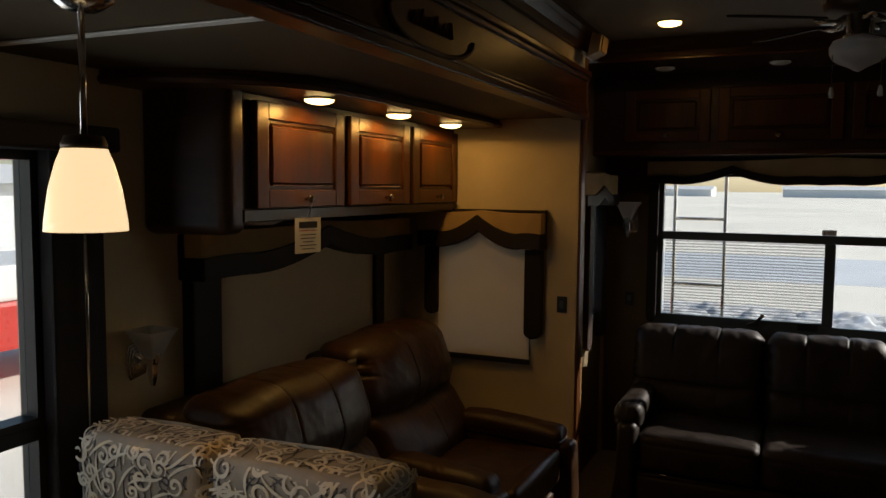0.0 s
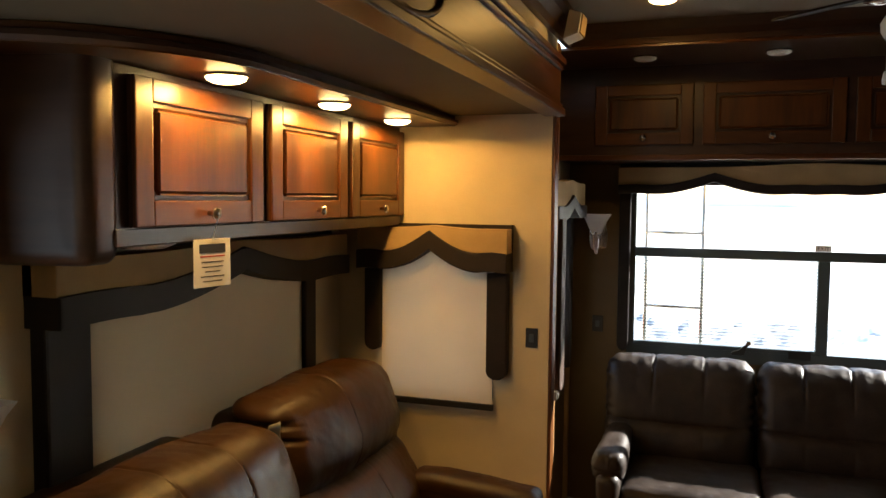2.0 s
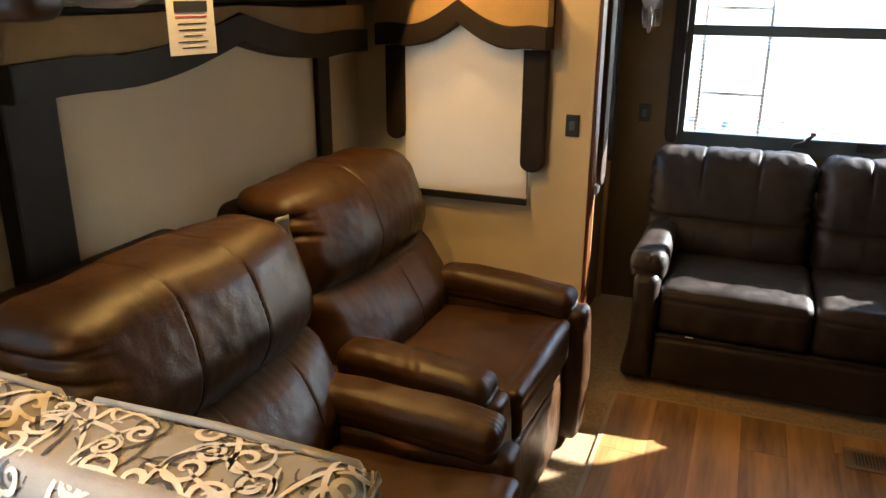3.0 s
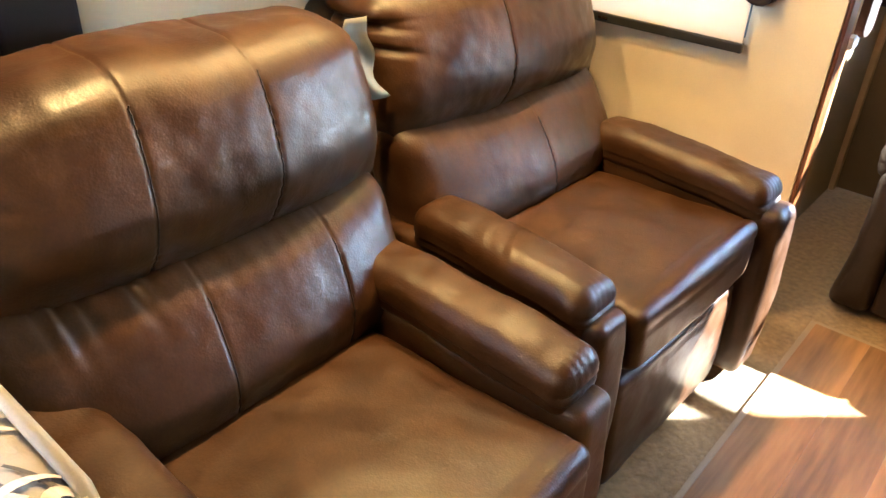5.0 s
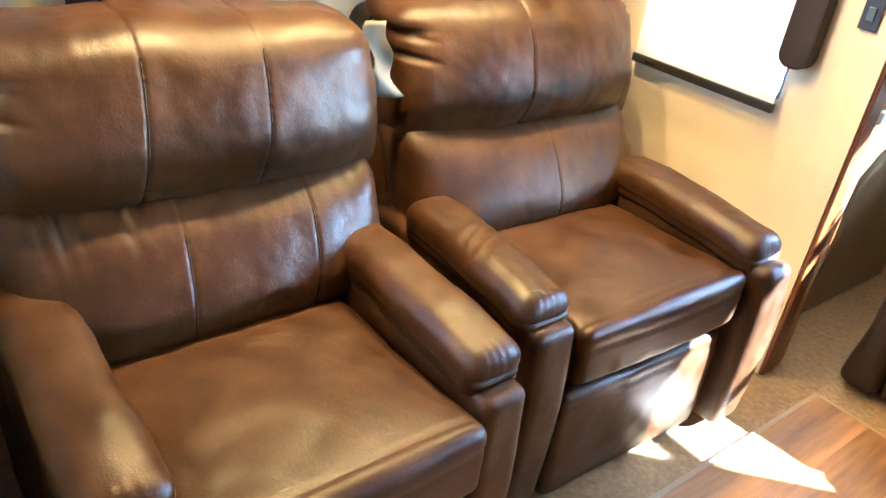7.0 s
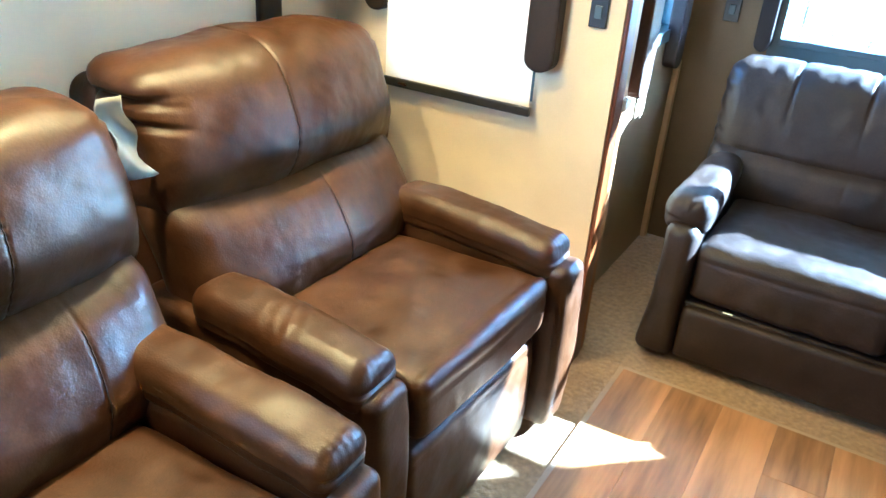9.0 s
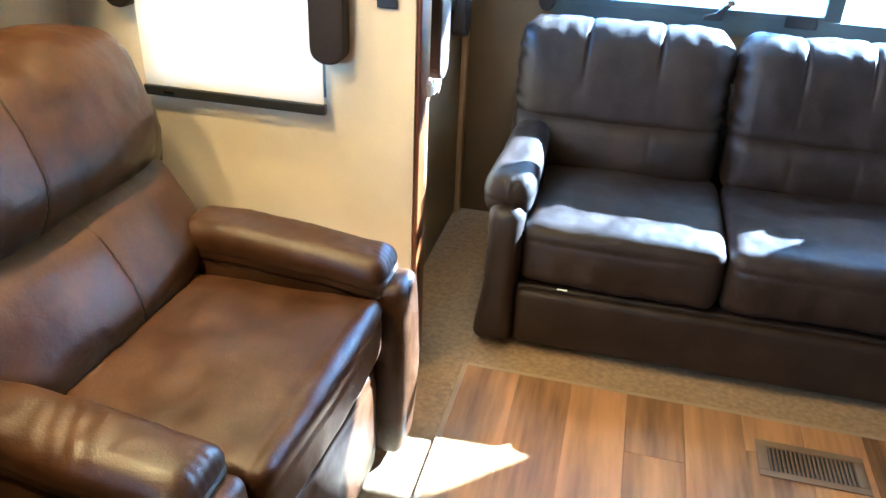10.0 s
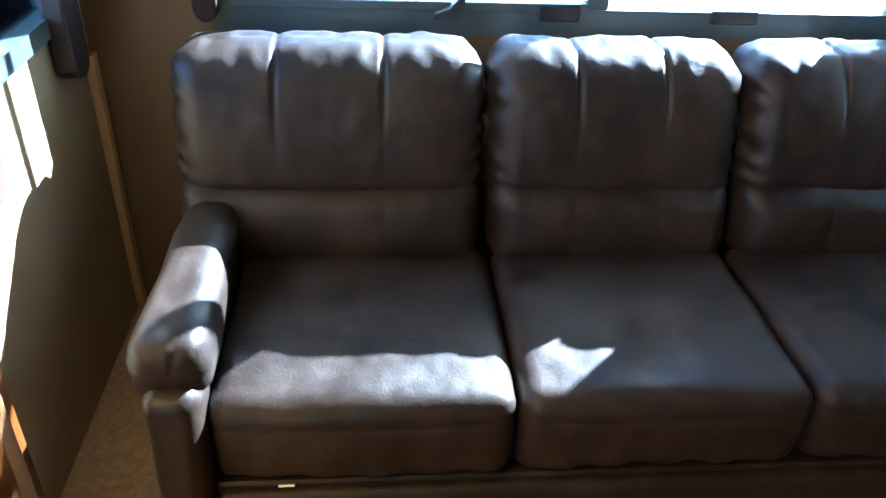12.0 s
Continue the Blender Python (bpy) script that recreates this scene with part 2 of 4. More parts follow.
def add_box(bm, lo, hi, bevel=0.0, seg=1):
    r = bmesh.ops.create_cube(bm, size=1.0)
    vs = r["verts"]
    for v in vs:
        v.co = Vector([lo[i] + (v.co[i] + 0.5) * (hi[i] - lo[i]) for i in range(3)])
    if bevel:
        es = {e for v in vs for e in v.link_edges}
        bmesh.ops.bevel(bm, geom=list(es), offset=bevel, segments=seg, affect="EDGES", profile=0.6)
    return bm


def box(lo, hi, bevel=0.0, seg=1):
    return add_box(bmesh.new(), lo, hi, bevel, seg)


def structure(name, bm, mat, label, category):
    return tagged(part(name, bm, mat), label, category, kind="structure")


def holed(axis, at, thick, u0, u1, z0, z1, holes):
    """A wall across the given axis from at to at + thick, with rectangular openings (ua, ub, za, zb)."""
    bm = bmesh.new()

    def put(ua, ub, za, zb):
        if ub - ua < 1e-4 or zb - za < 1e-4:
            return
        lo, hi = [0, 0, za], [0, 0, zb]
        lo[axis], hi[axis] = min(at, at + thick), max(at, at + thick)
        lo[1 - axis], hi[1 - axis] = ua, ub
        add_box(bm, lo, hi)
    u = u0
    for ua, ub, za, zb in sorted(holes):
        put(u, ua, z0, z1)
        put(ua, ub, z0, za)
        put(ua, ub, zb, z1)
        u = ub
    put(u, u1, z0, z1)
    return bm


def ticks(h, r, n):
    """Coordinates along a rounded box's edge: close together where it rounds."""
    rim = [h - r + r * math.sin(k * math.pi / 10) for k in range(1, 6)]
    core = [(h - r) * (2 * k / n - 1) for k in range(n + 1)]
    return [-c for c in reversed(rim)] + core + rim


def rounded(size, r, n=(8, 8, 8), deform=None):
    """A rounded box about the origin; deform(p, normal) may return a shifted point."""
    h = [s / 2 for s in size]
    t = [ticks(h[i], min(r, h[i] * 0.98), n[i]) for i in range(3)]
    bm, made = bmesh.new(), {}

    def vert(i, j, k):
        key = (i, j, k)
        if key not in made:
            p = Vector((t[0][i], t[1][j], t[2][k]))
            rr = [min(r, x * 0.98) for x in h]
            core = Vector([max(-(h[a] - rr[a]), min(h[a] - rr[a], p[a])) for a in range(3)])
            d = p - core
            e = Vector([d[a] / rr[a] for a in range(3)])
            nn = e.normalized() if e.length > 1e-6 else Vector((0, 0, 1))
            q = core + Vector([nn[a] * rr[a] for a in range(3)])
            if deform:
                q = deform(q, nn)
            made[key] = bm.verts.new(q)
        return made[key]
    c = [len(x) - 1 for x in t]
    for a in range(3):
        b, d = (a + 1) % 3, (a + 2) % 3
        for side in (0, c[a]):
            for i in range(c[b]):
                for j in range(c[d]):
                    ks = []
                    for di, dj in ((0, 0), (1, 0), (1, 1), (0, 1)):
                        k = [0, 0, 0]
                        k[a], k[b], k[d] = side, i + di, j + dj
                        ks.append(vert(*k))
                    bm.faces.new(ks)
    return bm


def lathe(profile, n=28, at=(0, 0, 0), squash=1.0):
    """A turned shape about z from (radius, height) pairs."""
    bm = bmesh.new()
    rings = [[bm.verts.new((at[0] + r * math.cos(2 * math.pi * i / n), at[1] + squash * r * math.sin(2 * math.pi * i / n), at[2] + z))
              for i in range(n)] for r, z in profile]
    for a, b in zip(rings, rings[1:]):
        for i in range(n):
            bm.faces.new((a[i], a[(i + 1) % n], b[(i + 1) % n], b[i]))
    for ring, (r, _) in ((rings[0], profile[0]), (rings[-1], profile[-1])):
        if r > 1e-4:
            bm.faces.new(ring)
    return bm


def tube(points, r, n=8, bm=None):
    """A round bar along a line of points."""
    bm = bm or bmesh.new()
    pts = [Vector(p) for p in points]
    rings = []
    for i, p in enumerate(pts):
        d = (pts[min(i + 1, len(pts) - 1)] - pts[max(i - 1, 0)]).normalized()
        s = d.orthogonal().normalized() if not rings else (side - side.dot(d) * d).normalized()
        side = s
        w = d.cross(s)
        rr = r[i] if isinstance(r, (list, tuple)) else r
        rings.append([bm.verts.new(p + rr * (math.cos(2 * math.pi * k / n) * s + math.sin(2 * math.pi * k / n) * w)) for k in range(n)])
    for a, b in zip(rings, rings[1:]):
        for k in range(n):
            bm.faces.new((a[k], a[(k + 1) % n], b[(k + 1) % n], b[k]))
    bm.faces.new(rings[0])
    bm.faces.new(rings[-1])
    return bm


def prism(outline, axis, a, b, bevel=0.0):
    """A flat outline of (u, z) pairs, extruded along an axis from a to b. u is the other level axis."""
    bm = bmesh.new()

    def at(u, z, w):
        return (w, u, z) if axis == 0 else (u, w, z) if axis == 1 else (u, z, w)
    f = bm.faces.new([bm.verts.new(at(u, z, a)) for u, z in outline])
    ext = bmesh.ops.extrude_face_region(bm, geom=[f])
    shift = [0, 0, 0]
    shift[axis] = b - a
    for v in [g for g in ext["geom"] if isinstance(g, bmesh.types.BMVert)]:
        v.co += Vector(shift)
    if bevel:
        es = [e for e in bm.edges if abs(e.verts[0].co[axis] - e.verts[1].co[axis]) < 1e-6]
        bmesh.ops.bevel(bm, geom=es, offset=bevel, segments=2, affect="EDGES", profile=0.6)
    return bm


def groove(x, at, width, depth):
    d = (x - at) / width
    return depth * math.exp(-d * d)


# ---- structure ----
W, R, LX, SX, CZ, SZ, RX = 4.155, 5.25, -0.875, -1.665, 2.30, 1.92, 1.56
FRONT = -1.7
floor = structure("floor", box((SX - 0.1, FRONT - 0.1, -0.06), (RX + 0.1, R + 0.1, -0.004)), M_CARPET, "beige speckled carpet floor", "floor")
structure("ceiling", box((-0.80, FRONT - 0.1, CZ), (RX + 0.1, R + 0.1, CZ + 0.05)), M_CEIL, "pale ceiling board", "ceiling")
structure("ceiling_slide", box((SX - 0.1, -0.98, SZ), (-0.79, W + 0.06, SZ + 0.05)), M_SLIDECEIL, "low tan ceiling of the slide-out, colour darkened to stay dim", "ceiling")
structure("wall_rear", holed(1, R, 0.04, LX - 0.08, RX + 0.08, 0, CZ, [(-0.56, 1.135, 0.8, 1.72)]), M_PANEL, "panelled rear wall, darkened to brown for shade, with wide window opening", "wall")
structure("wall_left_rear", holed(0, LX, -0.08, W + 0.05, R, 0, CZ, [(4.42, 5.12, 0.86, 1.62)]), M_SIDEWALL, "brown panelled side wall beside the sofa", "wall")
structure("wall_slide_end", holed(1, W, 0.05, SX, -0.758, 0, SZ, [(-1.45, -0.98, 0.778, 1.46)]), M_WALL, "tan papered end wall of the slide-out", "wall")
structure("wall_slide_side", holed(0, SX, -0.08, -0.98, W + 0.05, 0, SZ, [(0.55, 2.03, 0.62, 1.66), (2.75, 3.75, 0.72, 1.42)]), M_WALL,
          "tan papered long wall of the slide-out", "wall")
structure("wall_slide_front", box((SX, -0.98, 0), (-0.79, -0.92, SZ)), M_WALL, "plain tan wall", "wall")
structure("wall_slide_header", box((-0.79, -0.98, SZ), (-0.755, W + 0.06, CZ)), M_WALL, "tan strip of wall above the slide-out opening", "wall")
structure("wall_left_front", box((LX - 0.08, FRONT, 0), (-0.79, -0.98, CZ)), M_WALL, "plain tan wall", "wall")
# unseen front and right walls: dark brown here only cuts the bounced light
structure("wall_front", box((LX - 0.08, FRONT - 0.08, 0), (RX + 0.08, FRONT, CZ)), M_PANEL, "plain unseen wall, kept dark to cut bounced light", "wall")
structure("wall_right", holed(0, RX, 0.08, FRONT, R, 0, CZ, [(4.42, 5.12, 0.86, 1.62)]), M_PANEL, "unseen wall, kept dark to cut bounced light, with an added window", "wall")
area_lamp("dinette_window_daylight", (SX - 0.045, 1.2, 1.3), (0, 1.2, 1.3), 1.28, 0.64, 3.4, (0.84, 0.93, 1.0))

# slide-out trim
fas = thing("slide_fascia", (-0.755, 1.6, SZ), "stained wooden fascia beam over the slide-out with moulded edges", "trim", kind="structure")
part("board", box((-0.757, -0.98, SZ + 0.03), (-0.735, W + 0.02, 2.095), 0.003), M_WOODX, fas)
for nm, z0, z1, dx in (("moulding", SZ - 0.012, SZ + 0.018, 0.045), ("moulding", SZ + 0.018, SZ + 0.036, 0.034), ("moulding", 2.082, 2.1, 0.034),
                       ("moulding", 2.1, 2.125, 0.046)):
    part(nm, box((-0.79, -0.98, z0), (-0.757 + dx, W + 0.02, z1), 0.006, 2), M_WOODX, fas)
crown = structure("trim_crown_side", prism([(-0.757, 2.21), (-0.735, 2.21), (-0.725, 2.235), (-0.70, 2.265), (-0.68, 2.275), (-0.68, CZ - 0.001), (-0.757, CZ - 0.001)], 1, FRONT, 4.40),
                  M_DARKWOOD, "dark wooden crown moulding along the ceiling", "moulding")
post = thing("trim_post", (-0.76, W, 0), "upright stained wooden post edging the slide-out", "trim", kind="structure")
part("board", box((-0.757, W + 0.003, 0), (-0.745, W + 0.066, CZ - 0.18), 0.003), M_WOOD, post)
part("board", box((-0.80, W + 0.068, 0), (-0.75, W + 0.112, CZ - 0.1), 0.006, 2), M_TANWOOD, post, "lighter tan edging")
part("board", box((-0.87, W + 0.114, 0), (-0.762, W + 0.15, CZ - 0.1), 0.003), M_WOOD, post)


# ---- seating ----
def seams_x(lines, width, depth, axis=1):
    def f(p):
        return sum(groove(p[axis], a, width, depth) for a in lines)
    return f


def ruffle(v, amount, freq):
    return amount * noise.noise(v * freq)


def pucker(p, seam):
    """Short creases that run across a sewn seam."""
    return seam(p) * 0.5 * math.sin(p.z * 330 + 9 * noise.noise(p * 11)) * max(0.0, 0.4 + 1.6 * noise.noise(p * 13 + Vector((3, 1, 7))))


def seam_set(lines, width=0.0045, depth=0.0034):
    def f(p):
        return sum(groove(p.y, a + 0.012 * math.sin(9 * p.z), width, depth) + groove(p.y, a, 0.03, depth * 0.12) for a in lines)
    return f


def recliner(y0, sh, aw, yb, bh, lines_a, lines_b, seed, seat_x, panel_x, pad_x, pad_z, back_x, turn, lean):
    """sh: half the seat, aw: an arm's width, yb and bh: the back's centre off the seat's, and half its width.
    seat_x, panel_x, pad_x: how far seat, arm panels and arm pads reach out; turn: degrees about the upright."""
    ch = thing("recliner", (-1.1, y0, 0), "brown leather recliner with padded arms, against the slide-out wall", "recliner", "pair of recliners")
    off = Vector((seed * 3.1, seed * 1.7, 0))
    seam_a, seam_b = seam_set(lines_a), seam_set(lines_b)
    spin = Matrix.Translation((-1.1, y0, 0)) @ Matrix.Rotation(radians(turn), 4, "Z") @ Matrix.Translation((1.1, -y0, 0))

    def place(bm, x, y, z):
        bmesh.ops.transform(bm, matrix=spin @ Matrix.Translation((x, y0 + y, z)), verts=bm.verts)
        return bm

    def corner_folds(p, u, w):
        """Gathered folds where the cover is pulled round the upper corners."""
        lo, hi = min(1.0, max(0.0, (-u - 0.76) / 0.22)), min(1.0, max(0.0, (u - 0.84) / 0.16))
        a = lo * (groove(p.z + 0.05 * u, -0.005, 0.008, 0.016) + groove(p.z + 0.03 * u, 0.055, 0.007, 0.013) + groove(p.z - 0.04 * u, 0.13, 0.008, 0.012))
        c = hi * (groove(p.z - 0.06 * u, 0.06, 0.008, 0.009) + groove(p.z - 0.02 * u, 0.1, 0.007, 0.010))
        return (0.85 if seed == 2 else 0.6) * a + 0.6 * c

    # head cushion
    def head(p, n):
        u, w = p.y / bh, p.z / 0.165
        front = max(0.0, n.x)
        q = p.copy()
        q.x += front * (0.052 * (1 - 0.55 * u * u - 0.45 * u ** 4) * (1 - 0.6 * w * w) - seam_a(p) * (1 if p.z < 0.12 else 0.5))
        q.x -= front * (0.012 * max(0, abs(u) - 0.7) + 0.09 * max(0.0, -w - 0.05) ** 1.8)
        q -= n * corner_folds(p, u, w)
        q.z += max(0, n.z) * (0.006 * math.cos(2.2 * u) - 0.016 * u * u * u * u + 0.007 * noise.noise(p * 9 + off) - 1.2 * seam_a(p))
        q.z -= max(0, -n.z) * 0.014 * (1 - u * u)
        q += n * (ruffle(p + off, 0.007, 6) + ruffle(p + off, 0.0022, 17) + ruffle(p + off, 0.0012, 38)) + n * front * pucker(p, seam_a)
        q.x += -(0.26 + lean) * (p.z + 0.16) - 0.15 * max(0, p.z) ** 1.4
        return q
    part("head_cushion", place(rounded((0.2, 2 * bh, 0.325), 0.058, (6, 230, 64), head), -1.338 + back_x, yb, 0.816), M_LEATHER, ch, smooth=True)

    def sewn(shape, lines, depth, z0, z1):
        """A dark line of stitching down a cushion's front."""
        for a in lines:
            zs = [z0 + (z1 - z0) * i / 40 for i in range(41)]
            pts = [shape(Vector((depth, a + 0.012 * math.sin(9 * z), z)), Vector((1, 0, 0))) + Vector((0.0013, 0, 0)) for z in zs]
            yield tube(pts, 0.0014, 5)
    for bm in sewn(head, lines_a, 0.1, -0.125, 0.125):
        part("seam", place(bm, -1.338 + back_x, yb, 0.816), M_STRAP, ch, "dark stitched seam")

    # lumbar cushion
    def lumbar(p, n):
        u, w = p.y / bh, p.z / 0.15
        q = p.copy()
        front = max(0.0, n.x)
        top = max(0.0, w)
        crimp = (2.2 * min(1.0, max(0.0, (-0.05 - p.y) / 0.1)) * max(0.0, 0.45 + 1.4 * noise.noise(Vector((p.y * 22, 3.3, 0)))) + 0.25) if seed == 1 else 0.12
        q.x += front * (0.058 * (1 - 0.55 * u * u - 0.45 * u ** 4) * (1 - 0.65 * w * w) - 0.075 * max(0.0, -w) ** 1.8 - seam_b(p)
                        - 0.009 * top ** 5 * (0.5 + 0.5 * math.sin(p.y * 190 + seed * 2 + 6 * noise.noise(p * 7))) * crimp)
        q += n * (ruffle(p + off, 0.006, 7) + ruffle(p + off, 0.0022, 18) + ruffle(p + off, 0.001, 38)) + n * front * pucker(p, seam_b)
        q.x += -(0.42 + 0.9 * lean) * (p.z + 0.1)
        q.y *= 1.0 - 0.07 * max(0.0, -w) * (1 if p.y > 0 else 0.2)
        return q
    part("lumbar_cushion", place(rounded((0.18, 2 * bh * 0.98, 0.33), 0.06, (6, 220, 60), lumbar), -1.238 + back_x, yb - 0.012, 0.545), M_LEATHER, ch, smooth=True)
    for bm in sewn(lumbar, lines_b, 0.09, -0.12, 0.105):
        part("seam", place(bm, -1.238 + back_x, yb - 0.012, 0.545), M_STRAP, ch, "dark stitched seam")

    # frame behind
    def shell(p, n):
        q = p.copy()
        q.x -= 0.26 * (p.z + 0.3)
        return q
    part("back_shell", place(rounded((0.14, 2 * bh - 0.05, 0.62), 0.05, (3, 6, 6), shell), -1.44 + min(0.0, back_x), yb, 0.60), M_LEATHER, ch, smooth=True)

    # seat: a boxed cushion with a sewn front edge
    def seat(p, n):
        u, w = p.y / sh, p.x / 0.29
        q = p.copy()
        up, ahead = max(0.0, n.z), max(0.0, n.x)
        q.z += up * (0.02 * (1 - u * u) * (1 - 0.6 * w * w) - groove(p.x, 0.254, 0.005, 0.004))
        q.x -= ahead * groove(p.z, 0.028, 0.005, 0.004)
        q.x += ahead * (0.01 * (1 - u * u) + 0.0008 * math.sin(p.y * 75 + 5 * noise.noise(p * 8)) * max(0.0, 0.02 - p.z) / 0.08)
        q += n * (1 - 0.7 * ahead) * (ruffle(p + off, 0.006, 5) + ruffle(p + off, 0.0025, 13) + ruffle(p + off, 0.001, 34))
        q.z += 0.05 * (p.x + 0.27)
        return q
    part("seat", place(rounded((0.58, 2 * sh - 0.004, 0.145), 0.024, (70, 60, 12), seat), seat_x - 0.30, 0, 0.383), M_LEATHER, ch, smooth=True)

    def foot(p, n):
        u, w = p.y / sh, p.z / 0.15
        q = p.copy()
        q.x += max(0.0, n.x) * (0.012 * (1 - 0.6 * u * u) * (1 - w * w * 0.7) - groove(p.z, 0.118, 0.005, 0.003))
        q += n * (ruffle(p + off, 0.005, 9) + ruffle(p + off, 0.0015, 26))
        return q
    part("footrest_panel", place(rounded((0.1, 2 * sh - 0.006, 0.302), 0.018, (4, 50, 30), foot), seat_x - 0.08, 0, 0.155), M_LEATHER, ch, smooth=True)
    part("base", place(box((-1.37, -sh + 0.01, 0.02), (seat_x - 0.13, sh - 0.01, 0.28), 0.02, 2), 0, 0, 0), M_STRAP, ch)

    for k, s in enumerate((-1, 1)):
        def panel(p, n):
            q = p.copy()
            w = p.z / 0.24
            q.x += max(0.0, n.x) * (0.008 * (1 - w * w) - 0.012 * max(0.0, -w - 0.3))
            q.y += n.y * 0.004 * (1 - w * w)
            q += n * (ruffle(p + off, 0.004, 8) + ruffle(p + off, 0.0012, 28))
            return q
        ln = panel_x[k] + 1.40
        part("arm_panel", place(rounded((ln, aw - 0.014, 0.485), 0.026, (50, 10, 36), panel), panel_x[k] - ln / 2, s * (sh + aw / 2), 0.26), M_LEATHER, ch, smooth=True)
        lp = pad_x[k] + 1.215

        def pad(p, n):
            u, f = p.y / (aw / 2), (p.x + lp / 2) / lp
            q = p.copy()
            up, ahead = max(0.0, n.z), max(0.0, n.x)
            end = max(0.0, f - 0.9) / 0.1
            q += n * (0.0008 * end * (1 - 0.6 * ahead) * math.sin(p.y * 380 + 5 * noise.noise(p * 14)) * (0.5 + 0.5 * up))
            q.x -= ahead * groove(p.z, 0.006, 0.005, 0.005)
            q += n * (ruffle(p + off, 0.008, 7) + ruffle(p + off, 0.0022, 17) + ruffle(p + off, 0.001, 36)
                      + (0.0009 if seed == 2 and k == 0 else 0.0002) * up * math.exp(-((f - 0.5) / 0.16) ** 2) * math.sin(p.x * 170 + p.y * 45 + 7 * noise.noise(p * 9)))
            q -= n * (1 - up) * groove(p.z, -0.014, 0.004, 0.003)
            q.z += up * 0.008 * (1 - u * u)
            q.z -= 0.02 * f * f + 0.028 * max(0.0, f - 0.85)
            q.y *= 1 + 0.04 * f
            return q
        part("arm_pad", place(rounded((lp, aw + 0.008, 0.095), 0.034, (90, 36, 12), pad), pad_x[k] - lp / 2, s * (sh + aw / 2), pad_z), M_LEATHER, ch, smooth=True)
    return ch


recliner(2.644, 0.248, 0.118, 0.033, 0.37, (-0.127, 0.09), (-0.085, 0.165), 1,
         -0.612, (-0.652, -0.652), (-0.685, -0.685), 0.538, 0.055, 0, 0.0)
recliner(3.518, 0.278, 0.125, 0.03, 0.385, (-0.05,), (0.025,), 2,
         -0.71, (-0.738, -0.678), (-0.772, -0.722), 0.527, -0.01, -1.5, 0.1)


def sofa():
    so = thing("sofa", (0.345, 4.8, 0), "dark brown leather three-seat sofa under the rear window", "sofa")
    part("base", box((-0.50, 4.372, 0.015), (1.19, 5.16, 0.215), 0.014, 3), M_SOFA, so)
    part("front_rail", rounded((1.68, 0.06, 0.18), 0.02, (24, 2, 6), lambda p, n: Vector((p.x + 0.345, p.y + 4.375 + ruffle(p, 0.006, 6), p.z + 0.115))), M_SOFA, so, smooth=True)
    part("back_frame", box((-0.58, 4.98, 0.2), (1.27, 5.20, 0.70), 0.03, 2), M_SOFA, so)
    edges = (-0.50, 0.063, 0.627, 1.19)
    tops = ((-0.63, 0.045), (0.058, 0.632), (0.645, 1.285))
    for i in range(3):
        cx, wd = (edges[i] + edges[i + 1]) / 2, edges[i + 1] - edges[i] - 0.004
        off = Vector((i * 2.3, i * 0.7, 3))

        def seat(p, n):
            u, w = p.x / (wd / 2), p.y / 0.25
            q = p.copy()
            q.z += max(0.0, n.z) * 0.014 * (1 - u ** 6) * (1 - 0.5 * w * w)
            q.y -= max(0.0, -n.y) * (0.02 * (1 - u ** 6) * (1 - (p.z / 0.1) ** 2) + 0.003 * math.sin(p.x * 60 + i) * max(0, 0.06 - p.z) / 0.1)
            q.y += max(0.0, -n.y) * groove(p.z, 0.05, 0.005, 0.004)
            q += n * (ruffle(p + off, 0.006, 5) + ruffle(p + off, 0.002, 15) + ruffle(p + off, 0.001, 34))
            return q + Vector((cx, 4.63, 0.312))
        part("seat_cushion", rounded((wd, 0.52, 0.185), 0.034, (70, 44, 18), seat), M_SOFA, so, smooth=True)
        a, b = tops[i]
        bc, bw = (a + b) / 2, b - a

        def upper(p, n):
            u, w = p.x / (bw / 2), p.z / 0.15
            q = p.copy()
            fr, up = max(0.0, -n.y), max(0.0, n.z)
            cut = sum(groove(p.x, s * bw * 0.17, 0.006, 0.014) + groove(p.x, s * bw * 0.17, 0.03, 0.006) for s in (-1, 1))
            q.y -= fr * (0.03 * (1 - u ** 6) * (1 - 0.6 * w * w) - cut * (0.04 + 0.96 * max(0, w) ** 1.6))
            q.z += up * (0.012 * (1 - u ** 6) - cut * 0.4)
            q += n * (ruffle(p + off, 0.005, 7) + ruffle(p + off, 0.0015 + 0.004 * up, 26))
            q += n * 0.045 * max(0, abs(u) - 0.86) * math.sin(p.z * 120 + i + 5 * noise.noise(p * 9)) * (0.4 + 0.6 * fr)
            q.y += 0.25 * (p.z + 0.15)
            return q + Vector((bc, 4.985, 0.668))
        part("back_cushion", rounded((bw, 0.19, 0.315), 0.06, (110, 6, 44), upper), M_SOFA, so, smooth=True)

        def lower(p, n):
            u, w = p.x / (bw / 2), p.z / 0.1
            q = p.copy()
            fr = max(0.0, -n.y)
            cut = sum(groove(p.x, s * bw * 0.17, 0.008, 0.002) for s in (-1, 1)) + 0.002 * max(0.0, w) ** 2 * math.sin(p.x * 95 + i * 2 + 4 * noise.noise(p * 8))
            q.y -= fr * (0.036 * (1 - u ** 6) * (1 - 0.7 * w * w) - cut)
            q += n * (ruffle(p + off, 0.005, 7) + ruffle(p + off, 0.0015, 24))
            q.y += 0.15 * (p.z + 0.1)
            return q + Vector((bc, 4.945, 0.47))
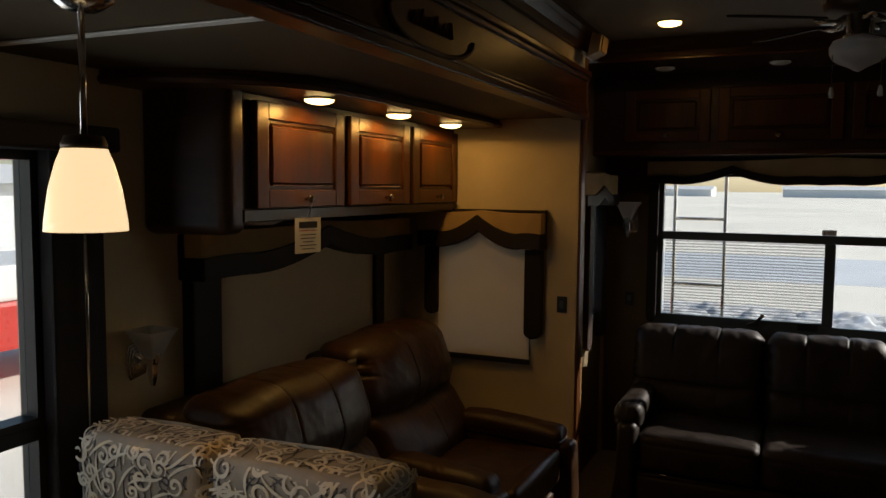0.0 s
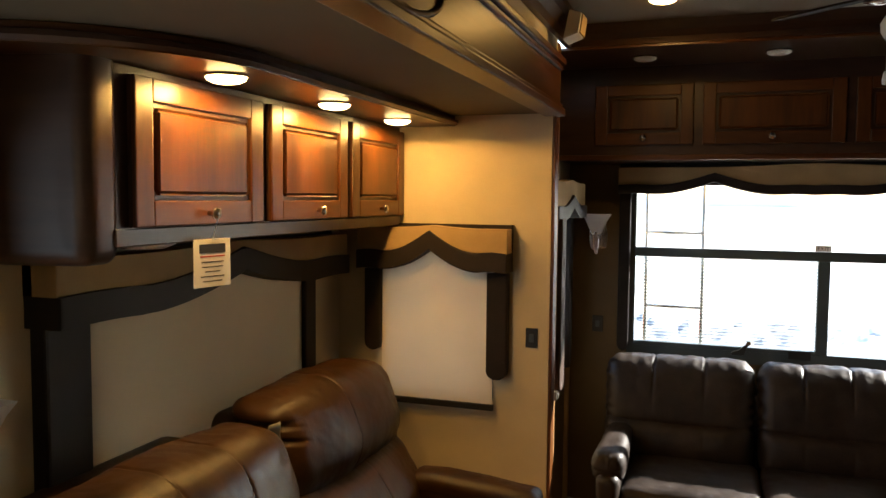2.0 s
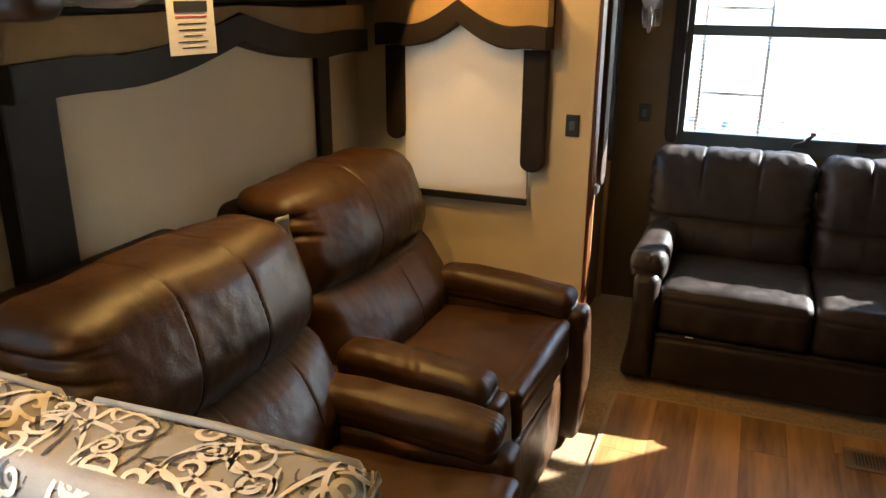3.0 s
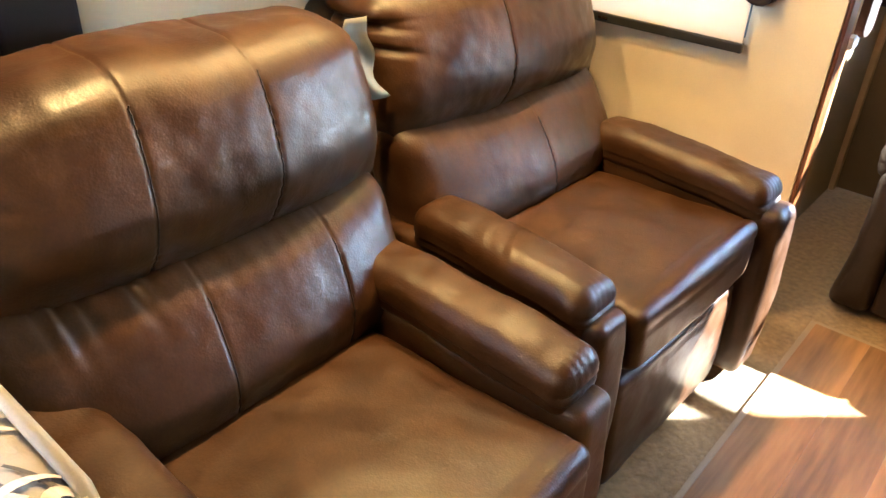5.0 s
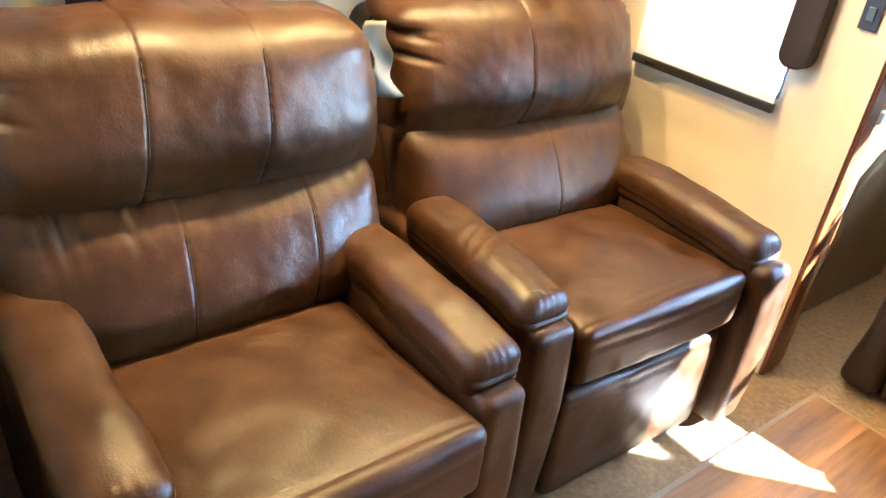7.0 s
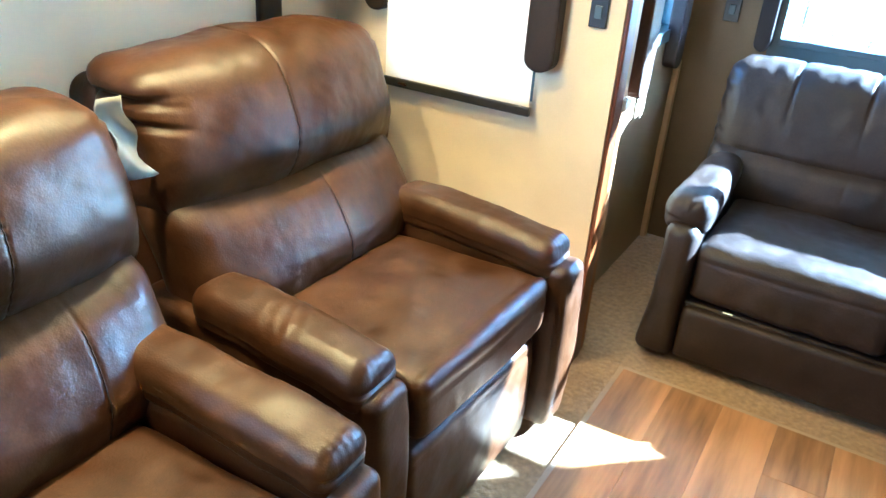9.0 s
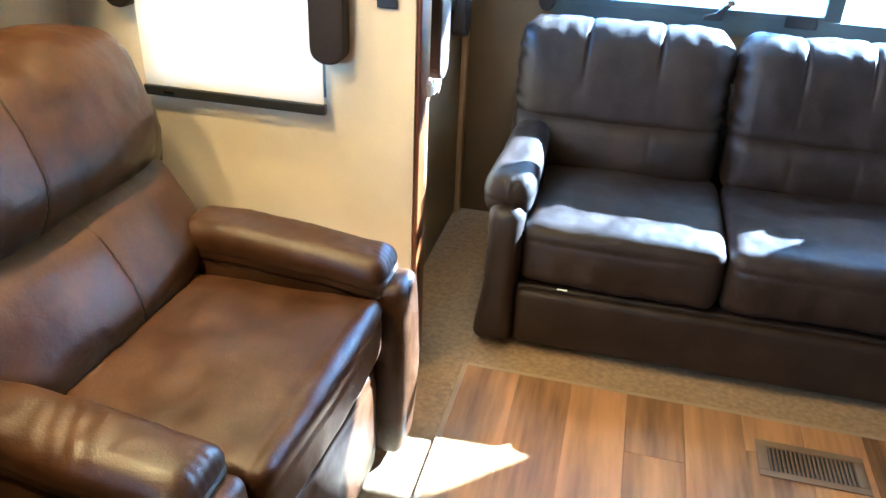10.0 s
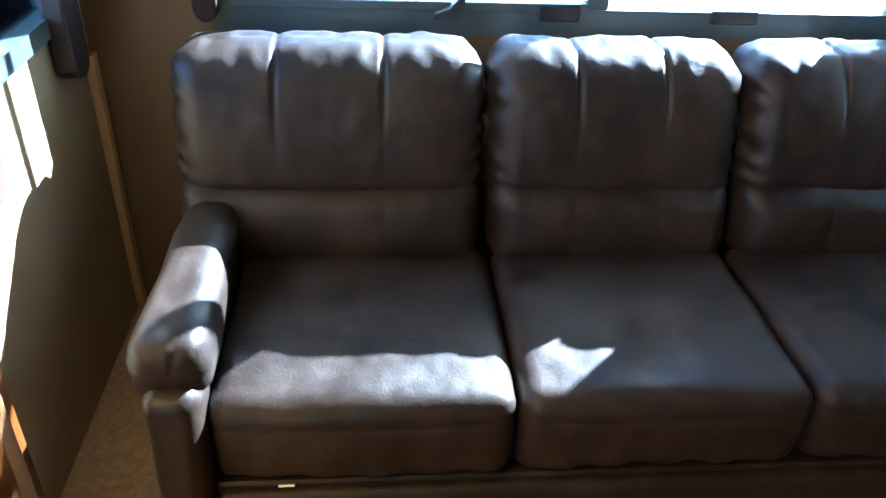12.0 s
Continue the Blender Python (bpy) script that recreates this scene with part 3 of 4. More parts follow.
        part("lumbar_cushion", rounded((bw * 0.985, 0.19, 0.2), 0.05, (90, 5, 24), lower), M_SOFA, so, smooth=True)
    for s, ax in ((-1, -0.545), (1, 1.235)):
        def side(p, n):
            q = p.copy()
            q.y -= max(0.0, -n.y) * 0.02 * (1 - (p.z / 0.22) ** 2)
            q += n * ruffle(p, 0.006, 8)
            q.x += s * 0.03 * max(0.0, -p.z / 0.22) if n.x * s > 0 else 0.0
            return q + Vector((ax, 4.72, 0.235))
        part("arm_panel", rounded((0.095, 0.76, 0.45), 0.035, (4, 16, 10), side), M_SOFA, so, smooth=True)

        def pad(p, n):
            f = (0.24 - p.y) / 0.48
            q = p.copy()
            q.x *= 0.85 + 0.25 * f
            q.z *= 0.8 + 0.35 * f
            q.z -= 0.03 * f * f
            q += n * (ruffle(p, 0.006, 10) + 0.002 * max(0.0, f - 0.85) / 0.15 * math.sin(9 * math.atan2(p.z, p.x)))
            return q + Vector((ax, 4.62, 0.505))
        part("arm_pad", rounded((0.132, 0.5, 0.12), 0.05, (8, 30, 5), pad), M_SOFA, so, smooth=True)
    return so


sofa()


def paper_tag(at, lean, label):
    """A thin plastic bag, crumpled."""
    tg = thing("care_tag", at, label, "tag")

    def crumple(bm):
        for v in bm.verts:
            p = v.co.copy()
            v.co.x += 0.026 * noise.noise(Vector((at[1], p.y * 22, p.z * 16))) + 0.012 * math.sin(p.y * 60 + p.z * 34)
            v.co.y = p.y * (1 - 2.6 * (p.z + 0.085)) * 0.9 + p.z * lean + 0.01 * math.sin(p.z * 60)
        bmesh.ops.translate(bm, verts=bm.verts, vec=at)
        return bm

    def sheet(lo, hi, cuts):
        bm = box(lo, hi)
        bmesh.ops.subdivide_edges(bm, edges=bm.edges, cuts=cuts, use_grid_fill=True)
        return bm
    part("bag", crumple(sheet((-0.001, -0.03, -0.17), (0.001, 0.036, 0.0), 12)), M_BAG, tg, "creased clear plastic", smooth=True)
    return tg


paper_tag((-1.33, 3.075, 0.95), -0.25, "crumpled clear plastic tag bag hanging between the recliners")
paper_tag((-1.36, 2.29, 0.88), 0.1, "crumpled clear plastic tag bag at the side of a recliner")


# ---- dinette ----
def spiral(cx, cy, r0, turns, start, hand, n=26):
    """A scroll that unwinds from its centre, as (u, v) points."""
    pts = []
    for i in range(n + 1):
        f = i / n
        a = start + hand * f * turns * 2 * math.pi
        r = r0 * (0.12 + 0.88 * f)
        pts.append((cx + r * math.cos(a), cy + r * math.sin(a)))
    return pts


def ribbon(bm, pts, width, to3):
    """A flat band along (u, v) points, carried onto a surface by to3."""
    prev = None
    n = len(pts)
    for i, (u, v) in enumerate(pts):
        a, b = pts[max(i - 1, 0)], pts[min(i + 1, n - 1)]
        d = Vector((b[0] - a[0], b[1] - a[1]))
        if d.length < 1e-9:
            continue
        d.normalize()
        w = width * (0.35 + 0.65 * math.sin(math.pi * min(1, max(0.04, i / (n - 1)))))
        pair = [to3(u - d.y * w, v + d.x * w), to3(u + d.y * w, v - d.x * w)]
        if None in pair:
            prev = None
            continue
        pair = [bm.verts.new(p) for p in pair]
        if prev:
            bm.faces.new((prev[0], prev[1], pair[1], pair[0]))
        prev = pair


def booth_cushion(parent, x0, x1, seed):
    y0, z0, h, th = 2.025, 0.42, 0.535, 0.175
    wd, r = x1 - x0, 0.045
    rng = random.Random(seed)
    core = rounded((wd, th, h), r, (10, 3, 10), lambda p, n: p + n * 0.008 * (1 - (p.x / wd * 2) ** 2) * (1 if n.y < -0.5 else 0) + Vector(((x0 + x1) / 2, y0 + th / 2, z0 + h / 2)))
    cu = part("back_cushion", core, M_FABRIC, parent, "grey-beige cushion woven with cream and charcoal scrolls", smooth=True)

    def to3(u, v, lift=0.0025):
        """u runs across the cushion and round its outer end, v up the front, over the top and down the back."""
        if u < 0.006 or v < 0.02:
            return None
        end = u - (wd - r)
        arc = r * math.pi / 2
        face = h - r
        if v <= face:
            ny, nz, y, z = -1.0, 0.0, 0.0, v
        elif v <= face + arc:
            a = (v - face) / r
            ny, nz, y, z = -math.cos(a), math.sin(a), r - r * math.cos(a), face + r * math.sin(a)
        elif v <= face + arc + th - 2 * r:
            ny, nz, y, z = 0.0, 1.0, r + (v - face - arc), h
        else:
            a = (v - face - arc - (th - 2 * r)) / r
            if a > 1.5:
                return None
            ny, nz, y, z = math.sin(a), math.cos(a), th - r + r * math.sin(a), h - r + r * math.cos(a)
        if end <= 0:
            puff = 0.008 * (1 - ((u / wd) * 2 - 1) ** 2) if ny < -0.5 else 0.0
            return Vector((x0 + u, y0 + y + ny * (lift + puff), z0 + z + nz * lift))
        if nz > 0.2:
            k = min(1.0, end / arc)
            drop = r * (1 - math.cos(k * math.pi / 2)) if nz > 0.7 else 0.0
            return Vector((x0 + wd - r + (r + lift) * math.sin(k * math.pi / 2) * 0.92, y0 + y + ny * lift, z0 + z + nz * lift - drop))
        if end > arc + th - 2 * r:
            return None
        if end <= arc:
            b = end / r
            return Vector((x0 + wd - r + (r + lift) * math.sin(b), y0 + r - (r + lift) * math.cos(b), z0 + z))
        return Vector((x1 + lift, y0 + r + end - arc, z0 + z))
    for nm, mat, count, width, lift in (("dark_scroll_pattern", M_DARKSCROLL, 78, 0.0036, 0.0015), ("cream_scroll_pattern", M_CREAM, 126, 0.0046, 0.003)):
        bm = bmesh.new()
        for k in range(count):
            gu, gv = k % 6, k // 6
            cx = (gu + 0.5 + rng.uniform(-0.3, 0.3)) * (wd + 0.12) / 6
            cy = (gv + 0.5 + rng.uniform(-0.3, 0.3)) * 0.80 / (count / 6)
            s, hand = rng.uniform(0, 6.28), rng.choice((-1, 1))
            ra = rng.uniform(0.02, 0.038)
            ribbon(bm, spiral(cx, cy, ra, rng.uniform(1.2, 1.7), s, hand), width, lambda u, v: to3(u, v, lift))
            # stem that swings away from the scroll
            a0 = s + hand * 1.5 * 2 * math.pi
            ex, ey = cx + ra * math.cos(a0), cy + ra * math.sin(a0)
            tx, ty = -math.sin(a0) * hand, math.cos(a0) * hand
            stem = [(ex + tx * d - math.cos(a0) * d * d * 5, ey + ty * d - math.sin(a0) * d * d * 5) for d in [0.009 * j for j in range(11)]]
            ribbon(bm, stem, width * 0.9, lambda u, v: to3(u, v, lift))
        tagged(part(nm, bm, mat, cu), kind="stuff")
    part("piping", tube([(x0 + 0.03, y0 + th - 0.006, z0 + h - 0.012), ((x0 + x1) / 2, y0 + th - 0.006, z0 + h - 0.006), (x1 - 0.03, y0 + th - 0.006, z0 + h - 0.012),
                         (x1 - 0.006, y0 + th - 0.006, z0 + h - 0.05), (x1 - 0.004, y0 + th - 0.006, z0 + 0.03)], 0.006), M_FABRIC, cu, smooth=True)


booth = thing("dinette_bench", (-1.1, 1.9, 0), "dinette bench with patterned scroll-woven back cushions", "bench")
part("body", box((-1.60, 1.56, 0), (-0.64, 2.10, 0.40), 0.01, 2), M_DARKWOOD, booth)
part("back_board", box((-1.60, 2.04, 0.40), (-0.655, 2.17, 0.42), 0.004, 2), M_DARKWOOD, booth)
part("seat_cushion", rounded((0.95, 0.46, 0.12), 0.045, (8, 6, 2), lambda p, n: p + Vector((-1.115, 1.79, 0.462))), M_FABRIC, booth, smooth=True)
booth_cushion(booth, -1.54, -1.112, 5)
booth_cushion(booth, -1.103, -0.625, 9)


# ---- windows ----
def ogee(u):
    """Height of a bracket-shaped edge at u in -1..1: a point in the middle, low at the ends."""
    a = abs(u)
    return 1 - math.sin(math.pi / 2 * min(1, a / 0.62)) if a < 0.62 else 0.06 * math.sin(math.pi * (a - 0.62) / 0.38)


def valance(name, axis, face, out, u0, u1, z_low, rise, band, z_top, label, peaks=1, dip=0.012):
    """A padded window valance: a tan board with a dark shaped band along its lower edge. out: the way to the room."""
    ob = thing(name, ((face, (u0 + u1) / 2, z_low) if axis == 0 else ((u0 + u1) / 2, face, z_low)), label, "valance")
    n = 60
    us = [u0 + (u1 - u0) * i / n for i in range(n + 1)]

    def low(u):
        f = (u - u0) / (u1 - u0) * peaks
        return z_low + rise * ogee(2 * (f - math.floor(min(f, peaks - 1e-6))) - 1)
    lower = [(u, low(u)) for u in us]
    mid = [(u, low(u) + band) for u in us]
    top = [(u, z_top - dip * (1 - ogee(2 * (u - u0) / (u1 - u0) - 1))) for u in us]
    part("padded_board", prism(mid + top[::-1], axis, face, face + out * 0.1, 0.004), M_TANPAD, ob, "tan padded fabric board")
    part("shaped_band", prism(lower + mid[::-1], axis, face, face + out * 0.112, 0.006), M_STRAP, ob, "dark leather band with a shaped edge")
    part("backing", prism([(u0, z_low + band), (u1, z_low + band), (u1, z_top + 0.004), (u0, z_top + 0.004)], axis, face, face + out * 0.03, 0.002), M_STRAP, ob)
    return ob


def strap(axis, face, out, u0, u1, z0, z1, label, wide=0.05, mat=None):
    n = 10
    c = [(u0 + (u1 - u0) * (0.5 - 0.5 * math.cos(math.pi * k / n)), z0 + 0.035 * (1 - math.sin(math.pi * k / n))) for k in range(n + 1)]
    bm = prism(c + [(u1, z1), (u0, z1)], axis, face, face + out * wide, 0.008)
    ob = part("window_side_strip", bm, mat or M_STRAP)
    return tagged(ob, label, "window trim")


# small shaded window in the slide-out's end wall
valance("window_valance", 1, W, -1, -1.535, -0.905, 1.305, 0.085, 0.075, 1.485, "tan padded valance with a dark bracket-shaped leather band")
strap(1, W, -1, -1.525, -1.45, 0.96, 1.30, "dark leather strip beside the small shaded window")
strap(1, W, -1, -1.0, -0.915, 0.875, 1.30, "dark leather strip beside the small shaded window")
rs = thing("roller_shade", (-1.21, W - 0.05, 0.75), "cream roller shade pulled down over the small window", "shade")
bm = box((-1.452, W - 0.032, 0.772), (-0.975, W - 0.030, 1.40))
part("cloth", bm, M_SHADE, rs)
part("hem_bar", box((-1.456, W - 0.040, 0.748), (-0.97, W - 0.022, 0.774), 0.004, 2), M_BLACK, rs, "black hem bar")
part("hem_label", box((-1.40, W - 0.0425, 0.757), (-1.37, W - 0.040, 0.765)), M_CHROME, rs)
wi = thing("window_small", (-1.21, W + 0.025, 0.82), "small window behind a roller shade", "window", kind="structure")
part("window_frame", holed(1, W + 0.01, 0.03, -1.449, -0.981, 0.779, 1.459, [(-1.437, -0.993, 0.79, 1.447)]), M_FRAME, wi)
pane = part("pane", box((-1.437, W + 0.022, 0.79), (-0.993, W + 0.026, 1.447)), M_GLASS, wi)
pane.visible_shadow = False

# large shaded window behind the recliners
valance("window_valance", 0, SX, 1, 2.545, 4.03, 1.285, 0.075, 0.075, 1.455, "wide tan padded valance with a dark bracket-shaped leather band")
strap(0, SX, 1, 2.56, 2.70, 0.60, 1.29, "dark leather strip beside the wide shaded window")
strap(0, SX, 1, 3.775, 3.86, 0.60, 1.29, "dark leather strip beside the wide shaded window")
rs = thing("roller_shade", (SX + 0.04, 3.2, 0.7), "beige roller shade pulled down over the wide window", "shade")
part("cloth", box((SX + 0.03, 2.66, 0.70), (SX + 0.032, 3.80, 1.38)), M_SHADEBIG, rs)
part("hem_bar", box((SX + 0.022, 2.66, 0.676), (SX + 0.04, 3.80, 0.70), 0.004, 2), M_BLACK, rs)
wi = thing("window_wide", (SX - 0.04, 3.25, 0.72), "wide window behind a beige roller shade", "window", kind="structure")
part("window_frame", holed(0, SX - 0.05, 0.04, 2.72, 3.78, 0.69, 1.45, [(2.76, 3.74, 0.73, 1.41)]), M_FRAME, wi)
pane = part("pane", box((SX - 0.034, 2.76, 0.73), (SX - 0.03, 3.74, 1.41)), M_GLASS, wi)
pane.visible_shadow = False

# rear window over the sofa
rw = thing("window_rear", (0.345, R, 0.86), "wide rear window with a grey frame, a fixed top pane and sliding lower panes", "window", kind="structure")
RF = R - 0.012
part("window_frame", holed(1, RF, 0.04, -0.565, 1.135, 0.788, 1.722, [(-0.53, 1.10, 0.856, 1.69)]), M_FRAME, rw)
part("mid_rail", box((-0.53, RF - 0.004, 1.305), (1.10, RF + 0.03, 1.352), 0.004, 2), M_FRAME, rw)
part("mullion", box((0.318, RF - 0.002, 0.857), (0.371, RF + 0.038, 1.305), 0.004, 2), M_FRAME, rw)
part("sash_rail", box((-0.53, RF - 0.008, 0.85), (0.318, RF + 0.03, 0.872), 0.003, 2), M_FRAME, rw)
part("sash_stop", box((0.20, RF - 0.012, 0.83), (0.30, RF - 0.001, 0.868), 0.003), M_BLACK, rw)
part("sash_stop", box((0.63, RF - 0.012, 0.83), (0.75, RF - 0.001, 0.862), 0.003), M_BLACK, rw)
latch = part("latch", prism([(-0.06, 0.836), (0.0, 0.836), (0.012, 0.875), (0.03, 0.895), (0.022, 0.905), (0.0, 0.885), (-0.02, 0.863), (-0.055, 0.85)], 1, RF - 0.035, RF - 0.009, 0.003), M_BLACK, rw,
             "black latch lever")
part("latch_tip", box((0.008, RF - 0.037, 0.888), (0.032, RF - 0.008, 0.908), 0.004, 2), M_CHROME, latch)
for i, (a, b, c, d) in enumerate(((-0.53, 1.10, 1.352, 1.69), (-0.53, 0.318, 0.872, 1.305), (0.371, 1.10, 0.857, 1.305))):
    pane = part("pane", box((a, RF + 0.018, c), (b, RF + 0.022, d)), M_GLASS, rw)
    pane.visible_shadow = False
scr = part("insect_screen", box((-0.52, RF + 0.032, 0.87), (0.32, RF + 0.0325, 1.305)), M_MESH, rw)
scr.visible_shadow = False
txt = bpy.data.curves.new("exit_sign", "FONT")
txt.body, txt.size, txt.align_x = "EXIT", 0.042, "CENTER"
ex = new("exit_lettering", txt)
ex.data.materials.append(M_RED)
ex.parent = rw
ex.matrix_parent_inverse = rw.matrix_basis.inverted()
ex.matrix_basis = pose(0.80, RF + 0.013, 0.925, 90, 0, 0)
lb = part("exit_label", box((0.30, RF - 0.008, 1.353), (0.37, RF - 0.004, 1.383), 0.001), M_PAPER, rw, "small white label on the rail")
txt = bpy.data.curves.new("label_text", "FONT")
txt.body, txt.size, txt.align_x = "EXIT", 0.026, "CENTER"
lt = new("exit_lettering", txt)
lt.data.materials.append(M_INK)
lt.parent = lb
lt.matrix_basis = pose(0.335, RF - 0.0095, 1.359, 90, 0, 0)
valance("window_valance", 1, R, -1, -0.615, 1.20, 1.62, 0.06, 0.045, 1.77, "long tan valance with a dark band over the rear window", peaks=2, dip=0.02)
strap(1, R, -1, -0.612, -0.555, 0.82, 1.63, "dark leather strip beside the rear window")
strap(1, R, -1, 1.14, 1.20, 0.82, 1.63, "dark leather strip beside the rear window")

# side window between the slide-out and the rear corner
sw = thing("window_side", (LX, 4.77, 0.86), "tall narrow window with black trim beside the sofa", "window", kind="structure")
part("window_frame", holed(0, LX - 0.05, 0.062, 4.40, 5.14, 0.84, 1.64, [(4.44, 5.10, 0.88, 1.60)]), M_FRAME, sw)
pane = part("pane", box((LX - 0.03, 4.44, 0.88), (LX - 0.026, 5.10, 1.60)), M_GLASS, sw)
pane.visible_shadow = False
valance("window_valance", 0, LX, 1, 4.36, 5.13, 1.50, 0.05, 0.06, 1.68, "tan padded valance over the narrow side window")
strap(0, LX, 1, 4.375, 4.47, 0.78, 1.51, "brown leather strip beside the narrow side window", 0.125, M_STRAPBROWN)
strap(0, LX, 1, 5.02, 5.11, 0.74, 1.51, "black leather strip beside the narrow side window")
structure("trim_corner", box((LX, 5.20, 0), (LX + 0.022, 5.235, 0.74), 0.004, 2), M_TANPAD, "pale corner bead between side wall and rear wall", "trim")

# dinette window
dw = thing("window_dinette", (SX, 1.3, 0.62), "large dinette window with a black frame", "window", kind="structure")
part("window_frame", holed(0, SX - 0.05, 0.062, 0.51, 2.07, 0.955, 1.70, [(0.55, 2.01, 0.975, 1.655)]), M_BLACK, dw)
part("window_frame", holed(0, SX - 0.05, 0.062, 0.51, 2.07, 0.58, 0.954, [(0.55, 2.01, 0.65, 0.915)]), M_BLACK, dw)
pane = part("pane", box((SX - 0.03, 0.55, 0.65), (SX - 0.026, 2.01, 0.915)), M_GLASS, dw)
pane.visible_shadow = False
pane = part("pane", box((SX - 0.03, 0.55, 0.975), (SX - 0.026, 2.01, 1.655)), M_GLASS, dw)
pane.visible_shadow = False
strap(0, SX, 1, 2.03, 2.2, 0.50, 1.70, "black leather strip beside the dinette window", 0.06)
db = tagged(part("window_pelmet", box((SX, 0.4, 1.68), (SX + 0.11, 2.22, 1.75), 0.01, 2), M_STRAP), "black pelmet over the dinette window", "pelmet")
tagged(part("shade_cord_rod", tube([(SX + 0.075, 2.12, 0.75), (SX + 0.075, 2.12, 1.675)], 0.006), M_CHROME, smooth=True), "thin metal rod hanging beside the dinette window", "rod")



# ---- slide-out cabinet ----
def knob(at, axis, out, parent, name="knob"):
    """A turned knob that stands out along an axis."""
    bm = lathe([(0.006, 0), (0.006, 0.012), (0.014, 0.018), (0.016, 0.024), (0.012, 0.03), (0.0, 0.031)], 16)
    rot = Matrix.Rotation(math.pi / 2 * out, 4, "Y") if axis == 0 else Matrix.Rotation(-math.pi / 2 * out, 4, "X")
    bmesh.ops.transform(bm, matrix=Matrix.Translation(at) @ rot, verts=bm.verts)
    return part(name, bm, M_CHROME, parent, smooth=True)


def frame_door(axis, face, out, u0, u1, z0, z1, parent, knob_u, knob_z, name="door", stile=0.06):
    """A raised-panel door: a frame of four rails, a bevelled panel and a knob."""
    def bx(ua, ub, za, zb, d0, d1, bev, seg=1):
        a, b = sorted((face + out * d0, face + out * d1))
        return box((a, ua, za), (b, ub, zb), bev, seg) if axis == 0 else box((ua, a, za), (ub, b, zb), bev, seg)
    dr = part(name, bx(u0, u1, z0, z1, 0.0, 0.010, 0.001), M_DARKWOOD, parent)
    part("stile", bx(u0, u0 + stile, z0, z1, 0.010, 0.022, 0.004, 2), M_WOOD, dr)
    part("stile", bx(u1 - stile, u1, z0, z1, 0.010, 0.022, 0.004, 2), M_WOOD, dr)
    part("rail", bx(u0 + stile, u1 - stile, z0, z0 + stile, 0.010, 0.0215, 0.004, 2), M_WOODX, dr)
    part("rail", bx(u0 + stile, u1 - stile, z1 - stile * 0.9, z1, 0.010, 0.0215, 0.004, 2), M_WOODX, dr)
    part("panel", bx(u0 + stile + 0.012, u1 - stile - 0.012, z0 + stile + 0.012, z1 - stile * 0.9 - 0.012, 0.010, 0.021, 0.0105, 1), M_WOOD, dr)
    k = (face + out * 0.022, knob_u, knob_z) if axis == 0 else (knob_u, face + out * 0.022, knob_z)
    knob(k, axis, out, dr)
    return dr


CX = -1.385
cab = thing("overhead_cabinet", (-1.5, 3.3, 1.45), "dark-glazed cherry overhead cabinet with three raised-panel doors", "cabinet")
part("side_panel", rounded((CX - SX, 0.11, 0.472), 0.034, (4, 4, 6), lambda p, n: Vector(((SX + CX) / 2 + p.x, 2.475 + p.y + (0.22 * p.x if n.y < 0.3 else 0), 1.679 + p.z))), M_DARKWOOD, cab, "dark curved end panel with rounded corners", True)
part("body", box((SX + 0.001, 2.526, 1.48), (CX - 0.003, W - 0.002, 1.877), 0.002), M_DARKWOOD, cab)
part("lower_rail", box((CX - 0.003, 2.526, 1.48), (CX + 0.006, W - 0.002, 1.52), 0.003), M_DARKWOOD, cab)
for u0, u1, ku in ((2.572, 3.085, 2.83), (3.13, 3.622, 3.40), (3.66, W - 0.012, 3.90)):
    frame_door(0, CX, 1, u0, u1, 1.522, 1.857, cab, ku, 1.55)

sof = thing("light_soffit", (-1.26, 3.2, 1.88), "curved wooden light soffit above the cabinet doors", "soffit")
curve_edge = [(W - 0.003, SX + 0.002), (W - 0.003, -1.15)] + [(2.75 - 0.50 * math.sin(math.pi / 2 * k / 12), -1.15 - 0.515 * (1 - math.cos(math.pi / 2 * k / 12))) for k in range(13)]
part("board", prism([(x, y) for y, x in curve_edge], 2, 1.879, SZ - 0.001, 0.003), M_WOODX, sof)
part("edge_band", tube([(x + 0.003, y, 1.893) for y, x in curve_edge[1:]], 0.012, 6), M_DARKWOOD, sof)


def puck(name, at, lit, label):
    pk = thing(name, at, label, "light fixture", "recessed ceiling lights" if name == "downlight" else "puck lights")
    part("rim", lathe([(0.051, 0), (0.053, -0.003), (0.052, -0.006), (0.0495, -0.006), (0.0495, 0)], 28, at), M_CHROME, pk, smooth=True)
    part("lens", lathe([(0.049, -0.002), (0.046, -0.011), (0.034, -0.017), (0.018, -0.02), (0.0, -0.021)], 24, at), M_LAMP if lit else M_WHITE, pk, smooth=True)
    return pk


for y, watts in ((2.775, 3.4), (3.335, 3.4), (3.84, 2.2)):
    puck("puck_light", (-1.27, y, 1.879), True, "lit warm puck light under the soffit")
    bulb_lamp("puck_lamp", (-1.27, y, 1.853), watts, WARM)
puck("downlight", (-0.355, 4.05, CZ), True, "lit warm recessed ceiling light")
bulb_lamp("downlight_lamp", (-0.355, 4.05, CZ - 0.03), 0.7, WARM)

# hanging card on the first knob
card = thing("hang_card", (CX + 0.035, 2.84, 1.35), "white printed card hanging from a cabinet knob", "card")
part("sheet", box((CX + 0.034, 2.765, 1.367), (CX + 0.036, 2.885, 1.487), 0.0006), M_PAPER, card)
part("string", tube([(CX + 0.05, 2.835, 1.55), (CX + 0.035, 2.826, 1.484)], 0.0012, 5), M_PAPER, card)
